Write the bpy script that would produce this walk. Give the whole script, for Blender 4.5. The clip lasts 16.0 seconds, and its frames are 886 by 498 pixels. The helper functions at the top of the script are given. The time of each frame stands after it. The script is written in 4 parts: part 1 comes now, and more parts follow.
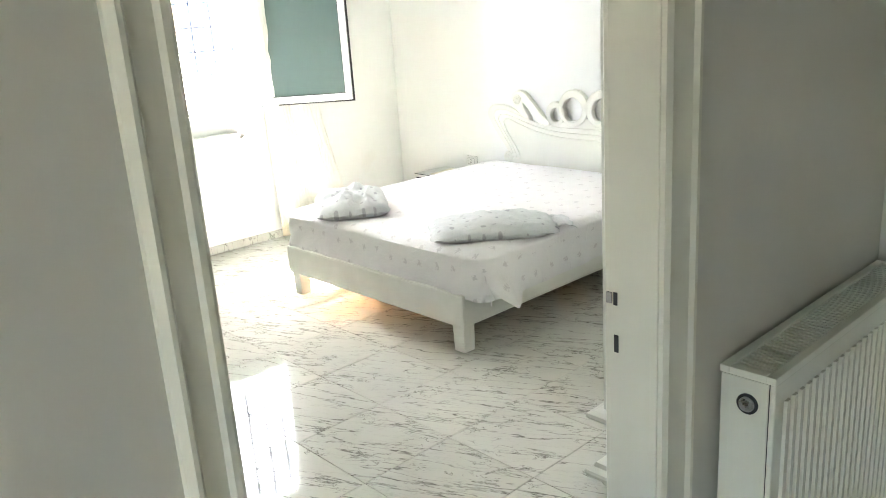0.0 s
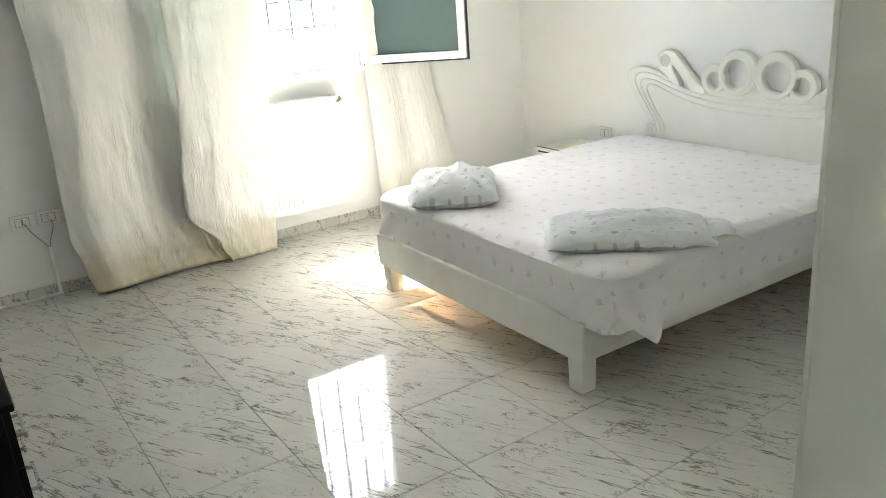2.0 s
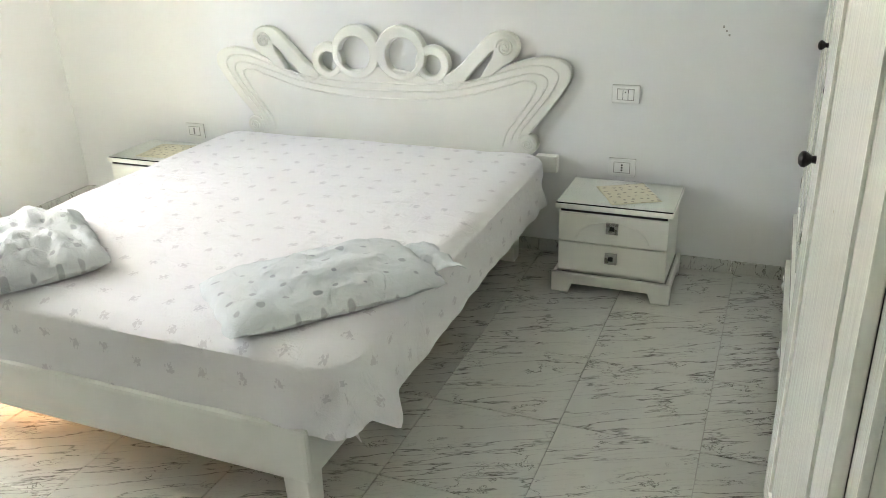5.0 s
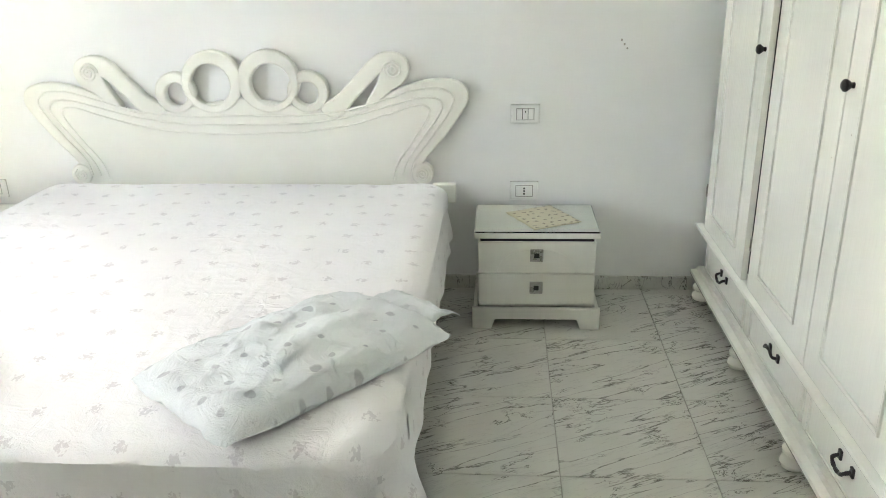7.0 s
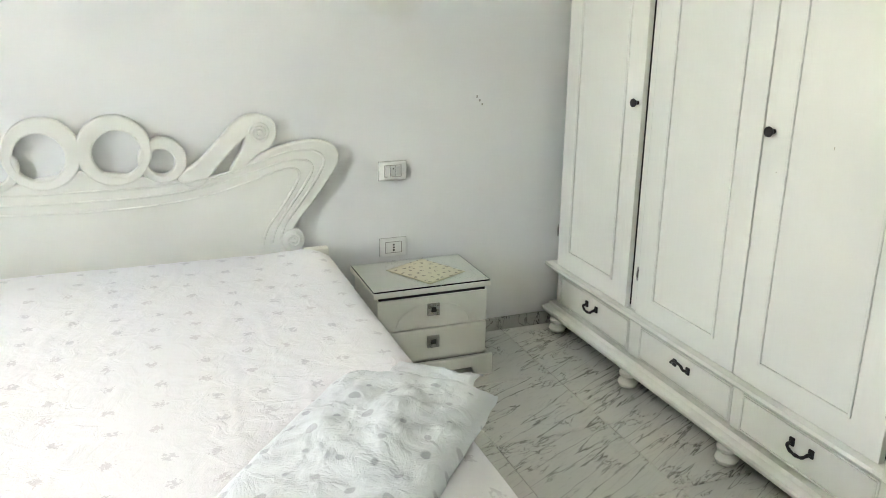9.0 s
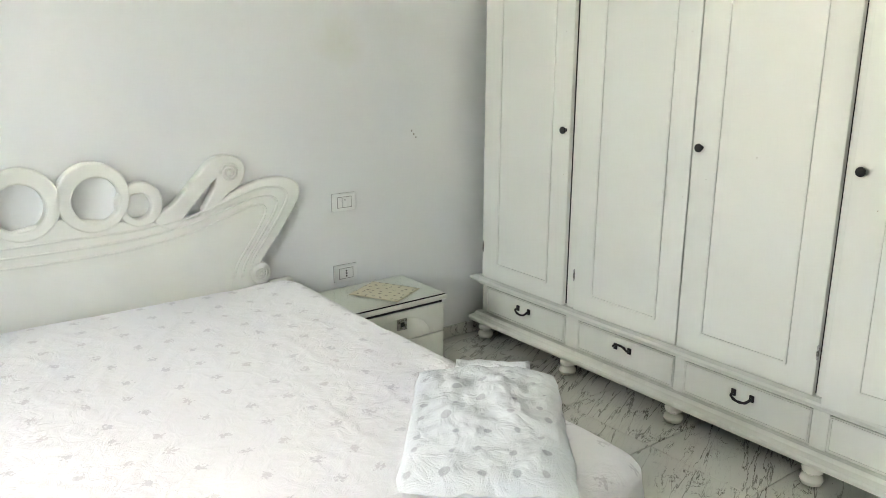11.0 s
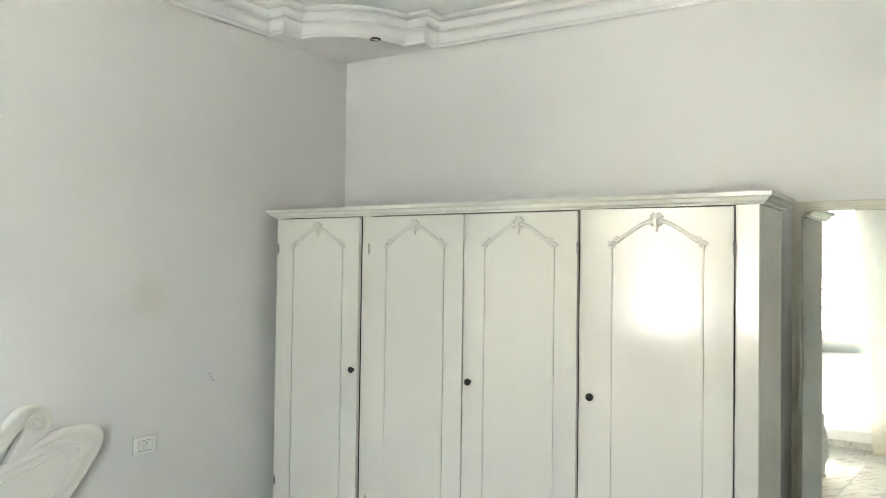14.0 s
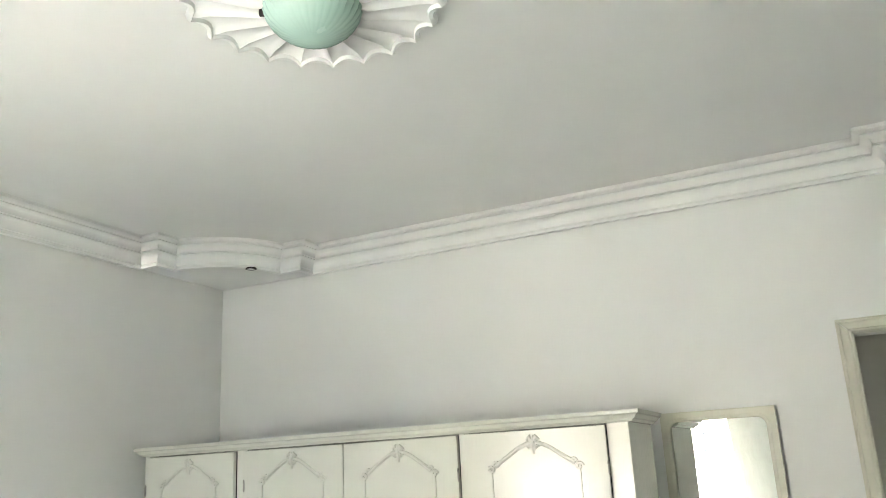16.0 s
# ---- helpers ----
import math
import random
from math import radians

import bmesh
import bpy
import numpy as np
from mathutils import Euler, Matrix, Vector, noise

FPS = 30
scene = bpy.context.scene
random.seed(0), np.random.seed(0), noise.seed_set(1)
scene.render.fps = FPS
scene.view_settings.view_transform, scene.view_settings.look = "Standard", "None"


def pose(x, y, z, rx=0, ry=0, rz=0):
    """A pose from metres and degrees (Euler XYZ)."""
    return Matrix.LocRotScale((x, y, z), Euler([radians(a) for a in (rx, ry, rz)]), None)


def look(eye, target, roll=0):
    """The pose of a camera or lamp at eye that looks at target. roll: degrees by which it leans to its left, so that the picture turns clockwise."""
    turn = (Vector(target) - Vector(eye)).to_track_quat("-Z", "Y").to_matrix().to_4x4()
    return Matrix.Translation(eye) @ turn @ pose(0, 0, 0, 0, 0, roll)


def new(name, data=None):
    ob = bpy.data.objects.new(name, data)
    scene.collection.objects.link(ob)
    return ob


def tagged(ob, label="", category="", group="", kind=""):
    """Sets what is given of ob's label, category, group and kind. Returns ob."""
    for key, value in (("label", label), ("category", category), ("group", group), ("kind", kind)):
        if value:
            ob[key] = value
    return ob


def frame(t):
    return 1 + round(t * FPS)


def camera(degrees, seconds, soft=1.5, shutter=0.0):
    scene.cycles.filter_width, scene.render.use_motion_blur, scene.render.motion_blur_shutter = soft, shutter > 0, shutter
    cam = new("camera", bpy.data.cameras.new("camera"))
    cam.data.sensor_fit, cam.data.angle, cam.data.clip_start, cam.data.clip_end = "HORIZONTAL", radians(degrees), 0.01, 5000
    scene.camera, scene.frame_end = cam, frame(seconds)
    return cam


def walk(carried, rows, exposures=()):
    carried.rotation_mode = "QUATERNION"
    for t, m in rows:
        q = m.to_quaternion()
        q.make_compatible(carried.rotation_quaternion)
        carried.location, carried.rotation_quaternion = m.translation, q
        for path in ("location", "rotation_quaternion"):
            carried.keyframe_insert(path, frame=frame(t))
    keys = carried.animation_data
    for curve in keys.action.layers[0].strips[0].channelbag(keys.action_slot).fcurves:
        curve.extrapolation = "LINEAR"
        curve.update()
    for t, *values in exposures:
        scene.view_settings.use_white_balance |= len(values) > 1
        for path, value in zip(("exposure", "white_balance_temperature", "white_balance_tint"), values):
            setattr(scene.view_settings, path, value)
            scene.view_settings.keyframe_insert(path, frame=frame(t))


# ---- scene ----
cam = camera(57.8, 16.0, soft=0.75)
PATH = [
    (0, (0.466, 0.556, 1.655), (1.758, 1.974, 1.091), -3.9),
    (0.5, (0.693, 0.699, 1.619), (1.854, 2.214, 1.02), -3.8),
    (1, (0.883, 0.832, 1.606), (1.882, 2.447, 0.976), -4.1),
    (1.5, (1.017, 1.037, 1.603), (1.985, 2.668, 0.967), -4.3),
    (2, (1.118, 1.195, 1.601), (2.137, 2.789, 0.951), -4.3),
    (2.5, (1.234, 1.361, 1.591), (2.299, 2.917, 0.923), -4.2),
    (3, (1.335, 1.509, 1.577), (2.489, 2.991, 0.89), -3.3),
    (3.5, (1.39, 1.675, 1.583), (2.731, 2.974, 0.867), -3.0),
    (3.6, (1.402, 1.723, 1.587), (2.787, 2.972, 0.864), -3.2),
    (4, (1.432, 1.864, 1.612), (2.966, 2.903, 0.859), -3.2),
    (4.5, (1.459, 2.011, 1.612), (3.096, 2.845, 0.821), -2.6),
    (5, (1.549, 2.185, 1.592), (3.236, 2.913, 0.802), -2.3),
    (5.2, (1.59, 2.249, 1.594), (3.286, 2.955, 0.805), -2.3),
    (7.3, (1.77, 3.025, 1.468), (3.642, 3.081, 0.767), -1.1),
    (7.5, (1.801, 3.104, 1.479), (3.678, 3.108, 0.787), -1.0),
    (8, (1.871, 3.298, 1.479), (3.745, 3.081, 0.813), -0.9),
    (8.5, (1.88, 3.56, 1.507), (3.713, 3.078, 0.87), -0.2),
    (9, (1.917, 3.789, 1.495), (3.698, 3.107, 0.894), 0.6),
    (9.2, (1.938, 3.866, 1.494), (3.696, 3.116, 0.907), 1.1),
    (11.3, (2.008, 4.782, 1.53), (3.468, 3.51, 1.028), 0.1),
    (11.5, (2.024, 4.899, 1.523), (3.425, 3.558, 1.034), 0.1),
    (12, (1.979, 5.089, 1.542), (3.287, 3.644, 1.092), 0.3),
    (12.5, (1.924, 5.184, 1.58), (3.159, 3.657, 1.201), 0.4),
    (13, (1.888, 5.207, 1.593), (3.084, 3.626, 1.332), 0.8),
    (13.5, (1.857, 5.206, 1.617), (3.018, 3.581, 1.503), 1.1),
    (14, (1.823, 5.203, 1.646), (2.929, 3.537, 1.694), 0.8),
    (14.5, (1.797, 5.212, 1.668), (2.846, 3.521, 1.869), 0.3),
    (15, (1.765, 5.217, 1.705), (2.75, 3.507, 2.033), -0.8),
    (15.5, (1.764, 5.222, 1.729), (2.657, 3.486, 2.163), -2.2),
    (16, (1.754, 5.22, 1.745), (2.575, 3.478, 2.284), -3.0),
]
EXPOSURES = [(0.0, 6.40), (0.5, 6.05), (1.0, 5.83), (1.5, 5.75), (2.5, 5.65), (3.5, 5.33), (4.0, 5.18), (4.5, 5.84), (5.0, 5.96), (7.5, 6.20), (9.0, 6.10), (12.5, 5.88), (16.0, 5.70)]
walk(cam, [(t, look(eye, target, roll)) for t, eye, target, roll in PATH], EXPOSURES)

# ---- light and exposure ----
XL, XW, YS, YN = 0.71, 5.09, 1.395, 6.10     # room faces: left, headboard, door and window walls
ZC, ZS = 3.05, 2.91                           # ceiling, top of the walls under the cornice
WX0, WX1, WZ0, WZ1 = 2.28, 3.71, 1.05, 2.35   # window opening
DX0, DX1, DZ = 0.818, 1.645, 2.23              # door opening
YH = 1.315                                    # hall face of the door wall

world = bpy.data.worlds.new("world")
scene.world = world
world.use_nodes = True
wn = world.node_tree
sky = wn.nodes.new("ShaderNodeTexSky")
sky.sky_type, sky.sun_disc = "NISHITA", False
sky.sun_elevation, sky.sun_rotation = radians(54), radians(-2)
sky.air_density, sky.dust_density = 1.0, 3.0
wn.links.new(sky.outputs[0], wn.nodes["Background"].inputs[0])
wn.nodes["Background"].inputs[1].default_value = 0.06


def lamp(name, kind, m, energy, color=(1, 1, 1), **kw):
    d = bpy.data.lights.new(name, kind)
    d.energy, d.color = energy, color
    if kind == "AREA":
        d.shape, d.size, d.size_y = "RECTANGLE", kw["size"], kw["size_y"]
    if kind == "SUN":
        d.angle = radians(0.6)
    ob = new(name, d)
    ob.matrix_world = m
    return ob


lamp("sun", "SUN", look((3.9, 8.0, 4.0), (3.9 + 0.02, 8.0 - 0.588, 4.0 - 0.809)), 4.0, (1.0, 0.96, 0.90))
lamp("window_skylight", "AREA", look((3.33, 6.38, 1.72), (2.2, 3.0, 2.7)), 0.6, (1.0, 0.975, 0.94), size=0.72, size_y=1.25)
# fill lamp added to brighten the hall, no known source there
lamp("hall_fill", "AREA", look((-2.2, 0.3, 1.5), (2.0, 0.3, 1.4)), 0.05, (1.0, 0.93, 0.80), size=1.0, size_y=1.9)


# ---- materials ----
def material(name):
    m = bpy.data.materials.new(name)
    m.use_nodes = True
    return m, m.node_tree.nodes, m.node_tree.links, m.node_tree.nodes["Principled BSDF"]


def ramp(nodes, stops):
    r = nodes.new("ShaderNodeValToRGB")
    while len(r.color_ramp.elements) < len(stops):
        r.color_ramp.elements.new(0.5)
    for e, (p, c) in zip(r.color_ramp.elements, stops):
        e.position, e.color = p, (*c, 1) if len(c) == 3 else c
    return r


def noise_tex(nodes, links, vec, scale, detail=4, rough=0.55, distort=0.0):
    n = nodes.new("ShaderNodeTexNoise")
    n.inputs["Scale"].default_value, n.inputs["Detail"].default_value = scale, detail
    n.inputs["Roughness"].default_value, n.inputs["Distortion"].default_value = rough, distort
    links.new(vec, n.inputs["Vector"])
    return n


def maths(nodes, links, op, a, b=None, c=None):
    n = nodes.new("ShaderNodeMath")
    n.operation = op
    for i, v in enumerate((a, b, c)):
        if v is None:
            continue
        if isinstance(v, (int, float)):
            n.inputs[i].default_value = v
        else:
            links.new(v, n.inputs[i])
    return n.outputs[0]


def mixed(nodes, links, fac, a, b):
    n = nodes.new("ShaderNodeMix")
    n.data_type = "RGBA"
    for sock, v in ((n.inputs[0], fac), (n.inputs[6], a), (n.inputs[7], b)):
        if isinstance(v, (int, float)):
            sock.default_value = v
        elif isinstance(v, tuple):
            sock.default_value = (*v, 1)
        else:
            links.new(v, sock)
    return n.outputs[2]


def bumped(nodes, links, bsdf, height, strength, distance=0.002):
    b = nodes.new("ShaderNodeBump")
    b.inputs["Strength"].default_value, b.inputs["Distance"].default_value = strength, distance
    links.new(height, b.inputs["Height"])
    links.new(b.outputs[0], bsdf.inputs["Normal"])


def coords(nodes, links, scale=(1, 1, 1), rot=(0, 0, 0), out="Object"):
    t = nodes.new("ShaderNodeTexCoord")
    mp = nodes.new("ShaderNodeMapping")
    mp.inputs["Scale"].default_value, mp.inputs["Rotation"].default_value = scale, [radians(a) for a in rot]
    links.new(t.outputs[out], mp.inputs[0])
    return mp.outputs[0]


def worn(name, base, dark, rough=0.5, patch=1.3, grain=60, bump=0.15, stretch=(1, 1, 1), amount=1.0, metal=0.0, spread=0.12):
    """A plain surface with soft patches of a second tint and a fine grain."""
    m, n, l, b = material(name)
    v = coords(n, l, stretch)
    a = noise_tex(n, l, v, patch, 5)
    f = noise_tex(n, l, v, grain, 3)
    r = ramp(n, [(0.35, (0, 0, 0)), (0.75, (amount, amount, amount))])
    l.new(a.outputs["Fac"], r.inputs[0])
    l.new(mixed(n, l, r.outputs[0], base, dark), b.inputs["Base Color"])
    l.new(maths(n, l, "MULTIPLY_ADD", a.outputs["Fac"], spread, rough - spread / 2), b.inputs["Roughness"])
    b.inputs["Metallic"].default_value = metal
    bumped(n, l, b, f.outputs["Fac"], bump)
    return m


def wall_paint():
    m, n, l, b = material("wall_paint")
    v = coords(n, l)
    a, s, f = noise_tex(n, l, v, 0.7, 5), noise_tex(n, l, v, 2.2, 4), noise_tex(n, l, v, 140, 3)
    c = mixed(n, l, a.outputs["Fac"], (0.832, 0.832, 0.805), (0.785, 0.787, 0.76))
    r = ramp(n, [(0.68, (0, 0, 0)), (0.8, (0.35, 0.35, 0.35))])
    l.new(s.outputs["Fac"], r.inputs[0])
    dist = n.new("ShaderNodeVectorMath")
    dist.operation = "DISTANCE"
    l.new(v, dist.inputs[0])
    dist.inputs[1].default_value = (5.09, 2.80, 1.50)
    edge = maths(n, l, "MULTIPLY_ADD", noise_tex(n, l, v, 9, 4).outputs["Fac"], 0.16, dist.outputs["Value"])
    blot = ramp(n, [(0.10, (0.45, 0.45, 0.45)), (0.22, (0, 0, 0))])
    l.new(edge, blot.inputs[0])
    c = mixed(n, l, blot.outputs[0], c, (0.70, 0.67, 0.52))
    l.new(mixed(n, l, r.outputs[0], c, (0.70, 0.68, 0.58)), b.inputs["Base Color"])
    b.inputs["Roughness"].default_value = 0.62
    h = maths(n, l, "MULTIPLY_ADD", a.outputs["Fac"], 3.0, f.outputs["Fac"])
    bumped(n, l, b, h, 0.12, 0.003)
    return m


def brushed_enamel(name, base, dark):
    """Old gloss paint with vertical brush marks and hairline chips."""
    m, n, l, b = material(name)
    v = coords(n, l, (1, 1, 0.09))
    w = coords(n, l)
    streak, patch, chip = noise_tex(n, l, v, 70, 4), noise_tex(n, l, w, 1.8, 5), noise_tex(n, l, w, 55, 2)
    c = mixed(n, l, patch.outputs["Fac"], base, dark)
    r = ramp(n, [(0.80, (0, 0, 0)), (0.82, (1, 1, 1))])
    l.new(chip.outputs["Fac"], r.inputs[0])
    l.new(mixed(n, l, r.outputs[0], c, (0.42, 0.38, 0.28)), b.inputs["Base Color"])
    l.new(maths(n, l, "MULTIPLY_ADD", patch.outputs["Fac"], 0.10, 0.025), b.inputs["Roughness"])
    h = maths(n, l, "MULTIPLY_ADD", patch.outputs["Fac"], 2.0, streak.outputs["Fac"])
    bumped(n, l, b, h, 0.30, 0.0024)
    b.inputs["Specular IOR Level"].default_value = 0.32
    return m


def marble_tile(name, scale=1.0, rough=0.03, vein=(0.06, 0.052, 0.042)):
    m, n, l, b = material(name)
    t, info = n.new("ShaderNodeTexCoord"), n.new("ShaderNodeObjectInfo")
    off = n.new("ShaderNodeVectorMath")
    off.operation = "MULTIPLY_ADD"
    cx = n.new("ShaderNodeCombineXYZ")
    for i, k in enumerate((37.0, 91.0, 53.0)):
        l.new(maths(n, l, "MULTIPLY", info.outputs["Random"], k), cx.inputs[i])
    off.inputs[1].default_value = (1, 1, 1)
    l.new(t.outputs["Object"], off.inputs[0])
    l.new(cx.outputs[0], off.inputs[2])
    turn = n.new("ShaderNodeMapping")
    turn.inputs["Rotation"].default_value = (0, 0, radians(64))
    l.new(off.outputs[0], turn.inputs[0])
    mp = n.new("ShaderNodeMapping")
    mp.inputs["Scale"].default_value = (1.1 * scale, 9.0 * scale, 4.0)
    l.new(turn.outputs[0], mp.inputs[0])
    mq = n.new("ShaderNodeMapping")
    mq.inputs["Scale"].default_value = (4.5 * scale, 10.0 * scale, 4.0)
    l.new(turn.outputs[0], mq.inputs[0])
    n1 = noise_tex(n, l, mp.outputs[0], 1.25, 7, 0.56, 0.2)
    n2 = noise_tex(n, l, mq.outputs[0], 1.3, 8, 0.64, 0.5)
    n3 = noise_tex(n, l, mp.outputs[0], 3.2, 7, 0.6, 0.3)
    mask = noise_tex(n, l, turn.outputs[0], 9.0 * scale, 3)
    cloud = noise_tex(n, l, turn.outputs[0], 3.0, 3)

    def line(src, width):
        d = maths(n, l, "ABSOLUTE", maths(n, l, "SUBTRACT", src, 0.5))
        r = ramp(n, [(0.0, (1, 1, 1)), (width, (0, 0, 0))])
        l.new(d, r.inputs[0])
        return r.outputs[0]

    mr = ramp(n, [(0.36, (0.5, 0.5, 0.5)), (0.60, (1, 1, 1))])
    l.new(mask.outputs["Fac"], mr.inputs[0])
    f1 = maths(n, l, "MULTIPLY", line(n1.outputs["Fac"], 0.013), mr.outputs[0])
    cl = ramp(n, [(0.50, (0, 0, 0)), (0.58, (1, 1, 1))])
    l.new(noise_tex(n, l, turn.outputs[0], 6.5 * scale, 2).outputs["Fac"], cl.inputs[0])
    f2 = maths(n, l, "MULTIPLY", line(n2.outputs["Fac"], 0.012), cl.outputs[0])
    f3 = maths(n, l, "MULTIPLY", line(n3.outputs["Fac"], 0.011), 0.2)
    f = maths(n, l, "MULTIPLY", maths(n, l, "MAXIMUM", maths(n, l, "MAXIMUM", f1, f2), f3), 0.90)
    base = mixed(n, l, cloud.outputs["Fac"], (0.64, 0.64, 0.585), (0.50, 0.50, 0.445))
    l.new(mixed(n, l, f, base, vein), b.inputs["Base Color"])
    sm = noise_tex(n, l, t.outputs["Object"], 14, 4)
    l.new(maths(n, l, "MULTIPLY_ADD", sm.outputs["Fac"], 0.05, rough - 0.02), b.inputs["Roughness"])
    wv = noise_tex(n, l, t.outputs["Object"], 5, 2)
    bumped(n, l, b, wv.outputs["Fac"], 0.03, 0.004)
    b.inputs["Specular IOR Level"].default_value = 0.32
    return m


def printed_cloth(name, base, ink, ink2, scale, radius, petals, bump, strength=0.7, randomness=0.45):
    """Cotton with small scattered printed motifs and a weave."""
    m, n, l, b = material(name)
    v = coords(n, l)
    vo = n.new("ShaderNodeTexVoronoi")
    vo.voronoi_dimensions = "2D"
    uv = n.new("ShaderNodeTexCoord")
    l.new(uv.outputs["UV"], vo.inputs["Vector"])
    vo.inputs["Scale"].default_value, vo.inputs["Randomness"].default_value = scale, randomness
    det = noise_tex(n, l, uv.outputs["UV"], petals, 2)
    d = maths(n, l, "ADD", vo.outputs["Distance"], maths(n, l, "MULTIPLY", maths(n, l, "SUBTRACT", det.outputs["Fac"], 0.5), radius * 5.5))
    r = ramp(n, [(radius * 0.75, (1, 1, 1)), (radius * 1.15, (0, 0, 0))])
    l.new(d, r.inputs[0])
    tone = mixed(n, l, vo.outputs["Color"], ink, ink2)
    a, f = noise_tex(n, l, v, 5, 4), noise_tex(n, l, v, 320, 2)
    c = mixed(n, l, a.outputs["Fac"], base, tuple(k * 0.93 for k in base))
    l.new(mixed(n, l, maths(n, l, "MULTIPLY", r.outputs[0], strength), c, tone), b.inputs["Base Color"])
    b.inputs["Roughness"].default_value = 0.85
    b.inputs["Sheen Weight"].default_value = 0.2
    cr = noise_tex(n, l, v, 16, 5, 0.6, 1.2)
    pl = noise_tex(n, l, coords(n, l, (1, 0.35, 0.6), (0, 0, 35)), 22, 3, 0.5, 0.8)
    ridge = ramp(n, [(0.60, (0, 0, 0)), (0.70, (1, 1, 1))])
    l.new(pl.outputs["Fac"], ridge.inputs[0])
    h = maths(n, l, "MULTIPLY_ADD", cr.outputs["Fac"], bump, maths(n, l, "MULTIPLY", f.outputs["Fac"], 0.12))
    h = maths(n, l, "MULTIPLY_ADD", ridge.outputs[0], 0.28 * bump, h)
    bumped(n, l, b, h, 0.5, 0.012)
    return m


def curtain_cloth():
    m, n, l, b = material("curtain_cloth")
    v = coords(n, l, (1, 1, 0.22))
    w = coords(n, l)
    cr, st = noise_tex(n, l, v, 26, 6, 0.65, 1.0), noise_tex(n, l, w, 6, 4)
    xyz = n.new("ShaderNodeSeparateXYZ")
    l.new(w, xyz.inputs[0])
    low = ramp(n, [(0.0, (1, 1, 1)), (0.34, (0, 0, 0))])
    l.new(xyz.outputs[2], low.inputs[0])
    stain = maths(n, l, "MINIMUM", maths(n, l, "MULTIPLY", maths(n, l, "MULTIPLY", low.outputs[0], st.outputs["Fac"]), 1.7), 1.0)
    c = mixed(n, l, cr.outputs["Fac"], (0.91, 0.90, 0.86), (0.84, 0.83, 0.78))
    col = mixed(n, l, stain, c, (0.56, 0.47, 0.27))
    l.new(col, b.inputs["Base Color"])
    b.inputs["Roughness"].default_value = 0.9
    bumped(n, l, b, cr.outputs["Fac"], 0.7, 0.018)
    tr = n.new("ShaderNodeBsdfTranslucent")
    l.new(col, tr.inputs[0])
    mx = n.new("ShaderNodeMixShader")
    mx.inputs[0].default_value = 0.2
    l.new(b.outputs[0], mx.inputs[1])
    l.new(tr.outputs[0], mx.inputs[2])
    l.new(mx.outputs[0], n["Material Output"].inputs[0])
    return m


def frosted_glass():
    m, n, l, b = material("frosted_glass")
    v = coords(n, l)
    f = noise_tex(n, l, v, 220, 2)
    tr, mx = n.new("ShaderNodeBsdfTransparent"), n.new("ShaderNodeMixShader")
    b.inputs["Base Color"].default_value = (0.17, 0.23, 0.22, 1)
    b.inputs["Roughness"].default_value = 0.22
    tr.inputs[0].default_value = (0.60, 0.71, 0.69, 1)
    mx.inputs[0].default_value = 0.62
    l.new(tr.outputs[0], mx.inputs[1])
    l.new(b.outputs[0], mx.inputs[2])
    l.new(mx.outputs[0], n["Material Output"].inputs[0])
    bumped(n, l, b, f.outputs["Fac"], 0.2)
    return m


def silvered():
    m, n, l, b = material("mirror_silver")
    v = coords(n, l)
    f = noise_tex(n, l, v, 7, 4)
    r = ramp(n, [(0.55, (0.90, 0.92, 0.91)), (0.8, (0.80, 0.81, 0.79))])
    l.new(f.outputs["Fac"], r.inputs[0])
    l.new(r.outputs[0], b.inputs["Base Color"])
    b.inputs["Metallic"].default_value, b.inputs["Roughness"].default_value = 1.0, 0.02
    return m


def clear_glass():
    m, n, l, b = material("table_glass")
    b.inputs["Base Color"].default_value = (0.97, 0.99, 0.98, 1)
    b.inputs["Roughness"].default_value = 0.03
    b.inputs["Transmission Weight"].default_value = 1.0
    b.inputs["IOR"].default_value = 1.12
    return m


WALL = wall_paint()
CEIL = worn("ceiling_paint", (0.81, 0.815, 0.80), (0.76, 0.765, 0.75), 0.7, 0.8, 120, 0.1)
HALLP = worn("hall_paint", (0.62, 0.60, 0.53), (0.55, 0.53, 0.46), 0.6, 1.1, 120, 0.15)
PLASTER = worn("plaster_white", (0.88, 0.885, 0.87), (0.82, 0.825, 0.81), 0.45, 3, 90, 0.12)
TILE = marble_tile("marble_floor_tile")
SKIRT = marble_tile("marble_skirting", 1.1, 0.2)
GROUT = worn("grout", (0.42, 0.41, 0.37), (0.34, 0.33, 0.29), 0.9, 6, 200, 0.4)
ENAMEL = brushed_enamel("cream_enamel", (0.79, 0.79, 0.715), (0.735, 0.735, 0.655))
LACQUER = worn("cream_lacquer", (0.815, 0.81, 0.735), (0.765, 0.76, 0.68), 0.3, 2.5, 40, 0.08)
TRIM = worn("trim_paint", (0.70, 0.68, 0.57), (0.62, 0.60, 0.49), 0.38, 3, 50, 0.2, (1, 1, 0.15))
BEDBASE = worn("white_leatherette", (0.80, 0.80, 0.75), (0.72, 0.72, 0.66), 0.5, 4, 180, 0.3)
SHEET = printed_cloth("floral_sheet", (0.80, 0.79, 0.79), (0.38, 0.37, 0.40), (0.47, 0.41, 0.42), 8.2, 0.105, 95, 0.8, 0.42, 0.3)
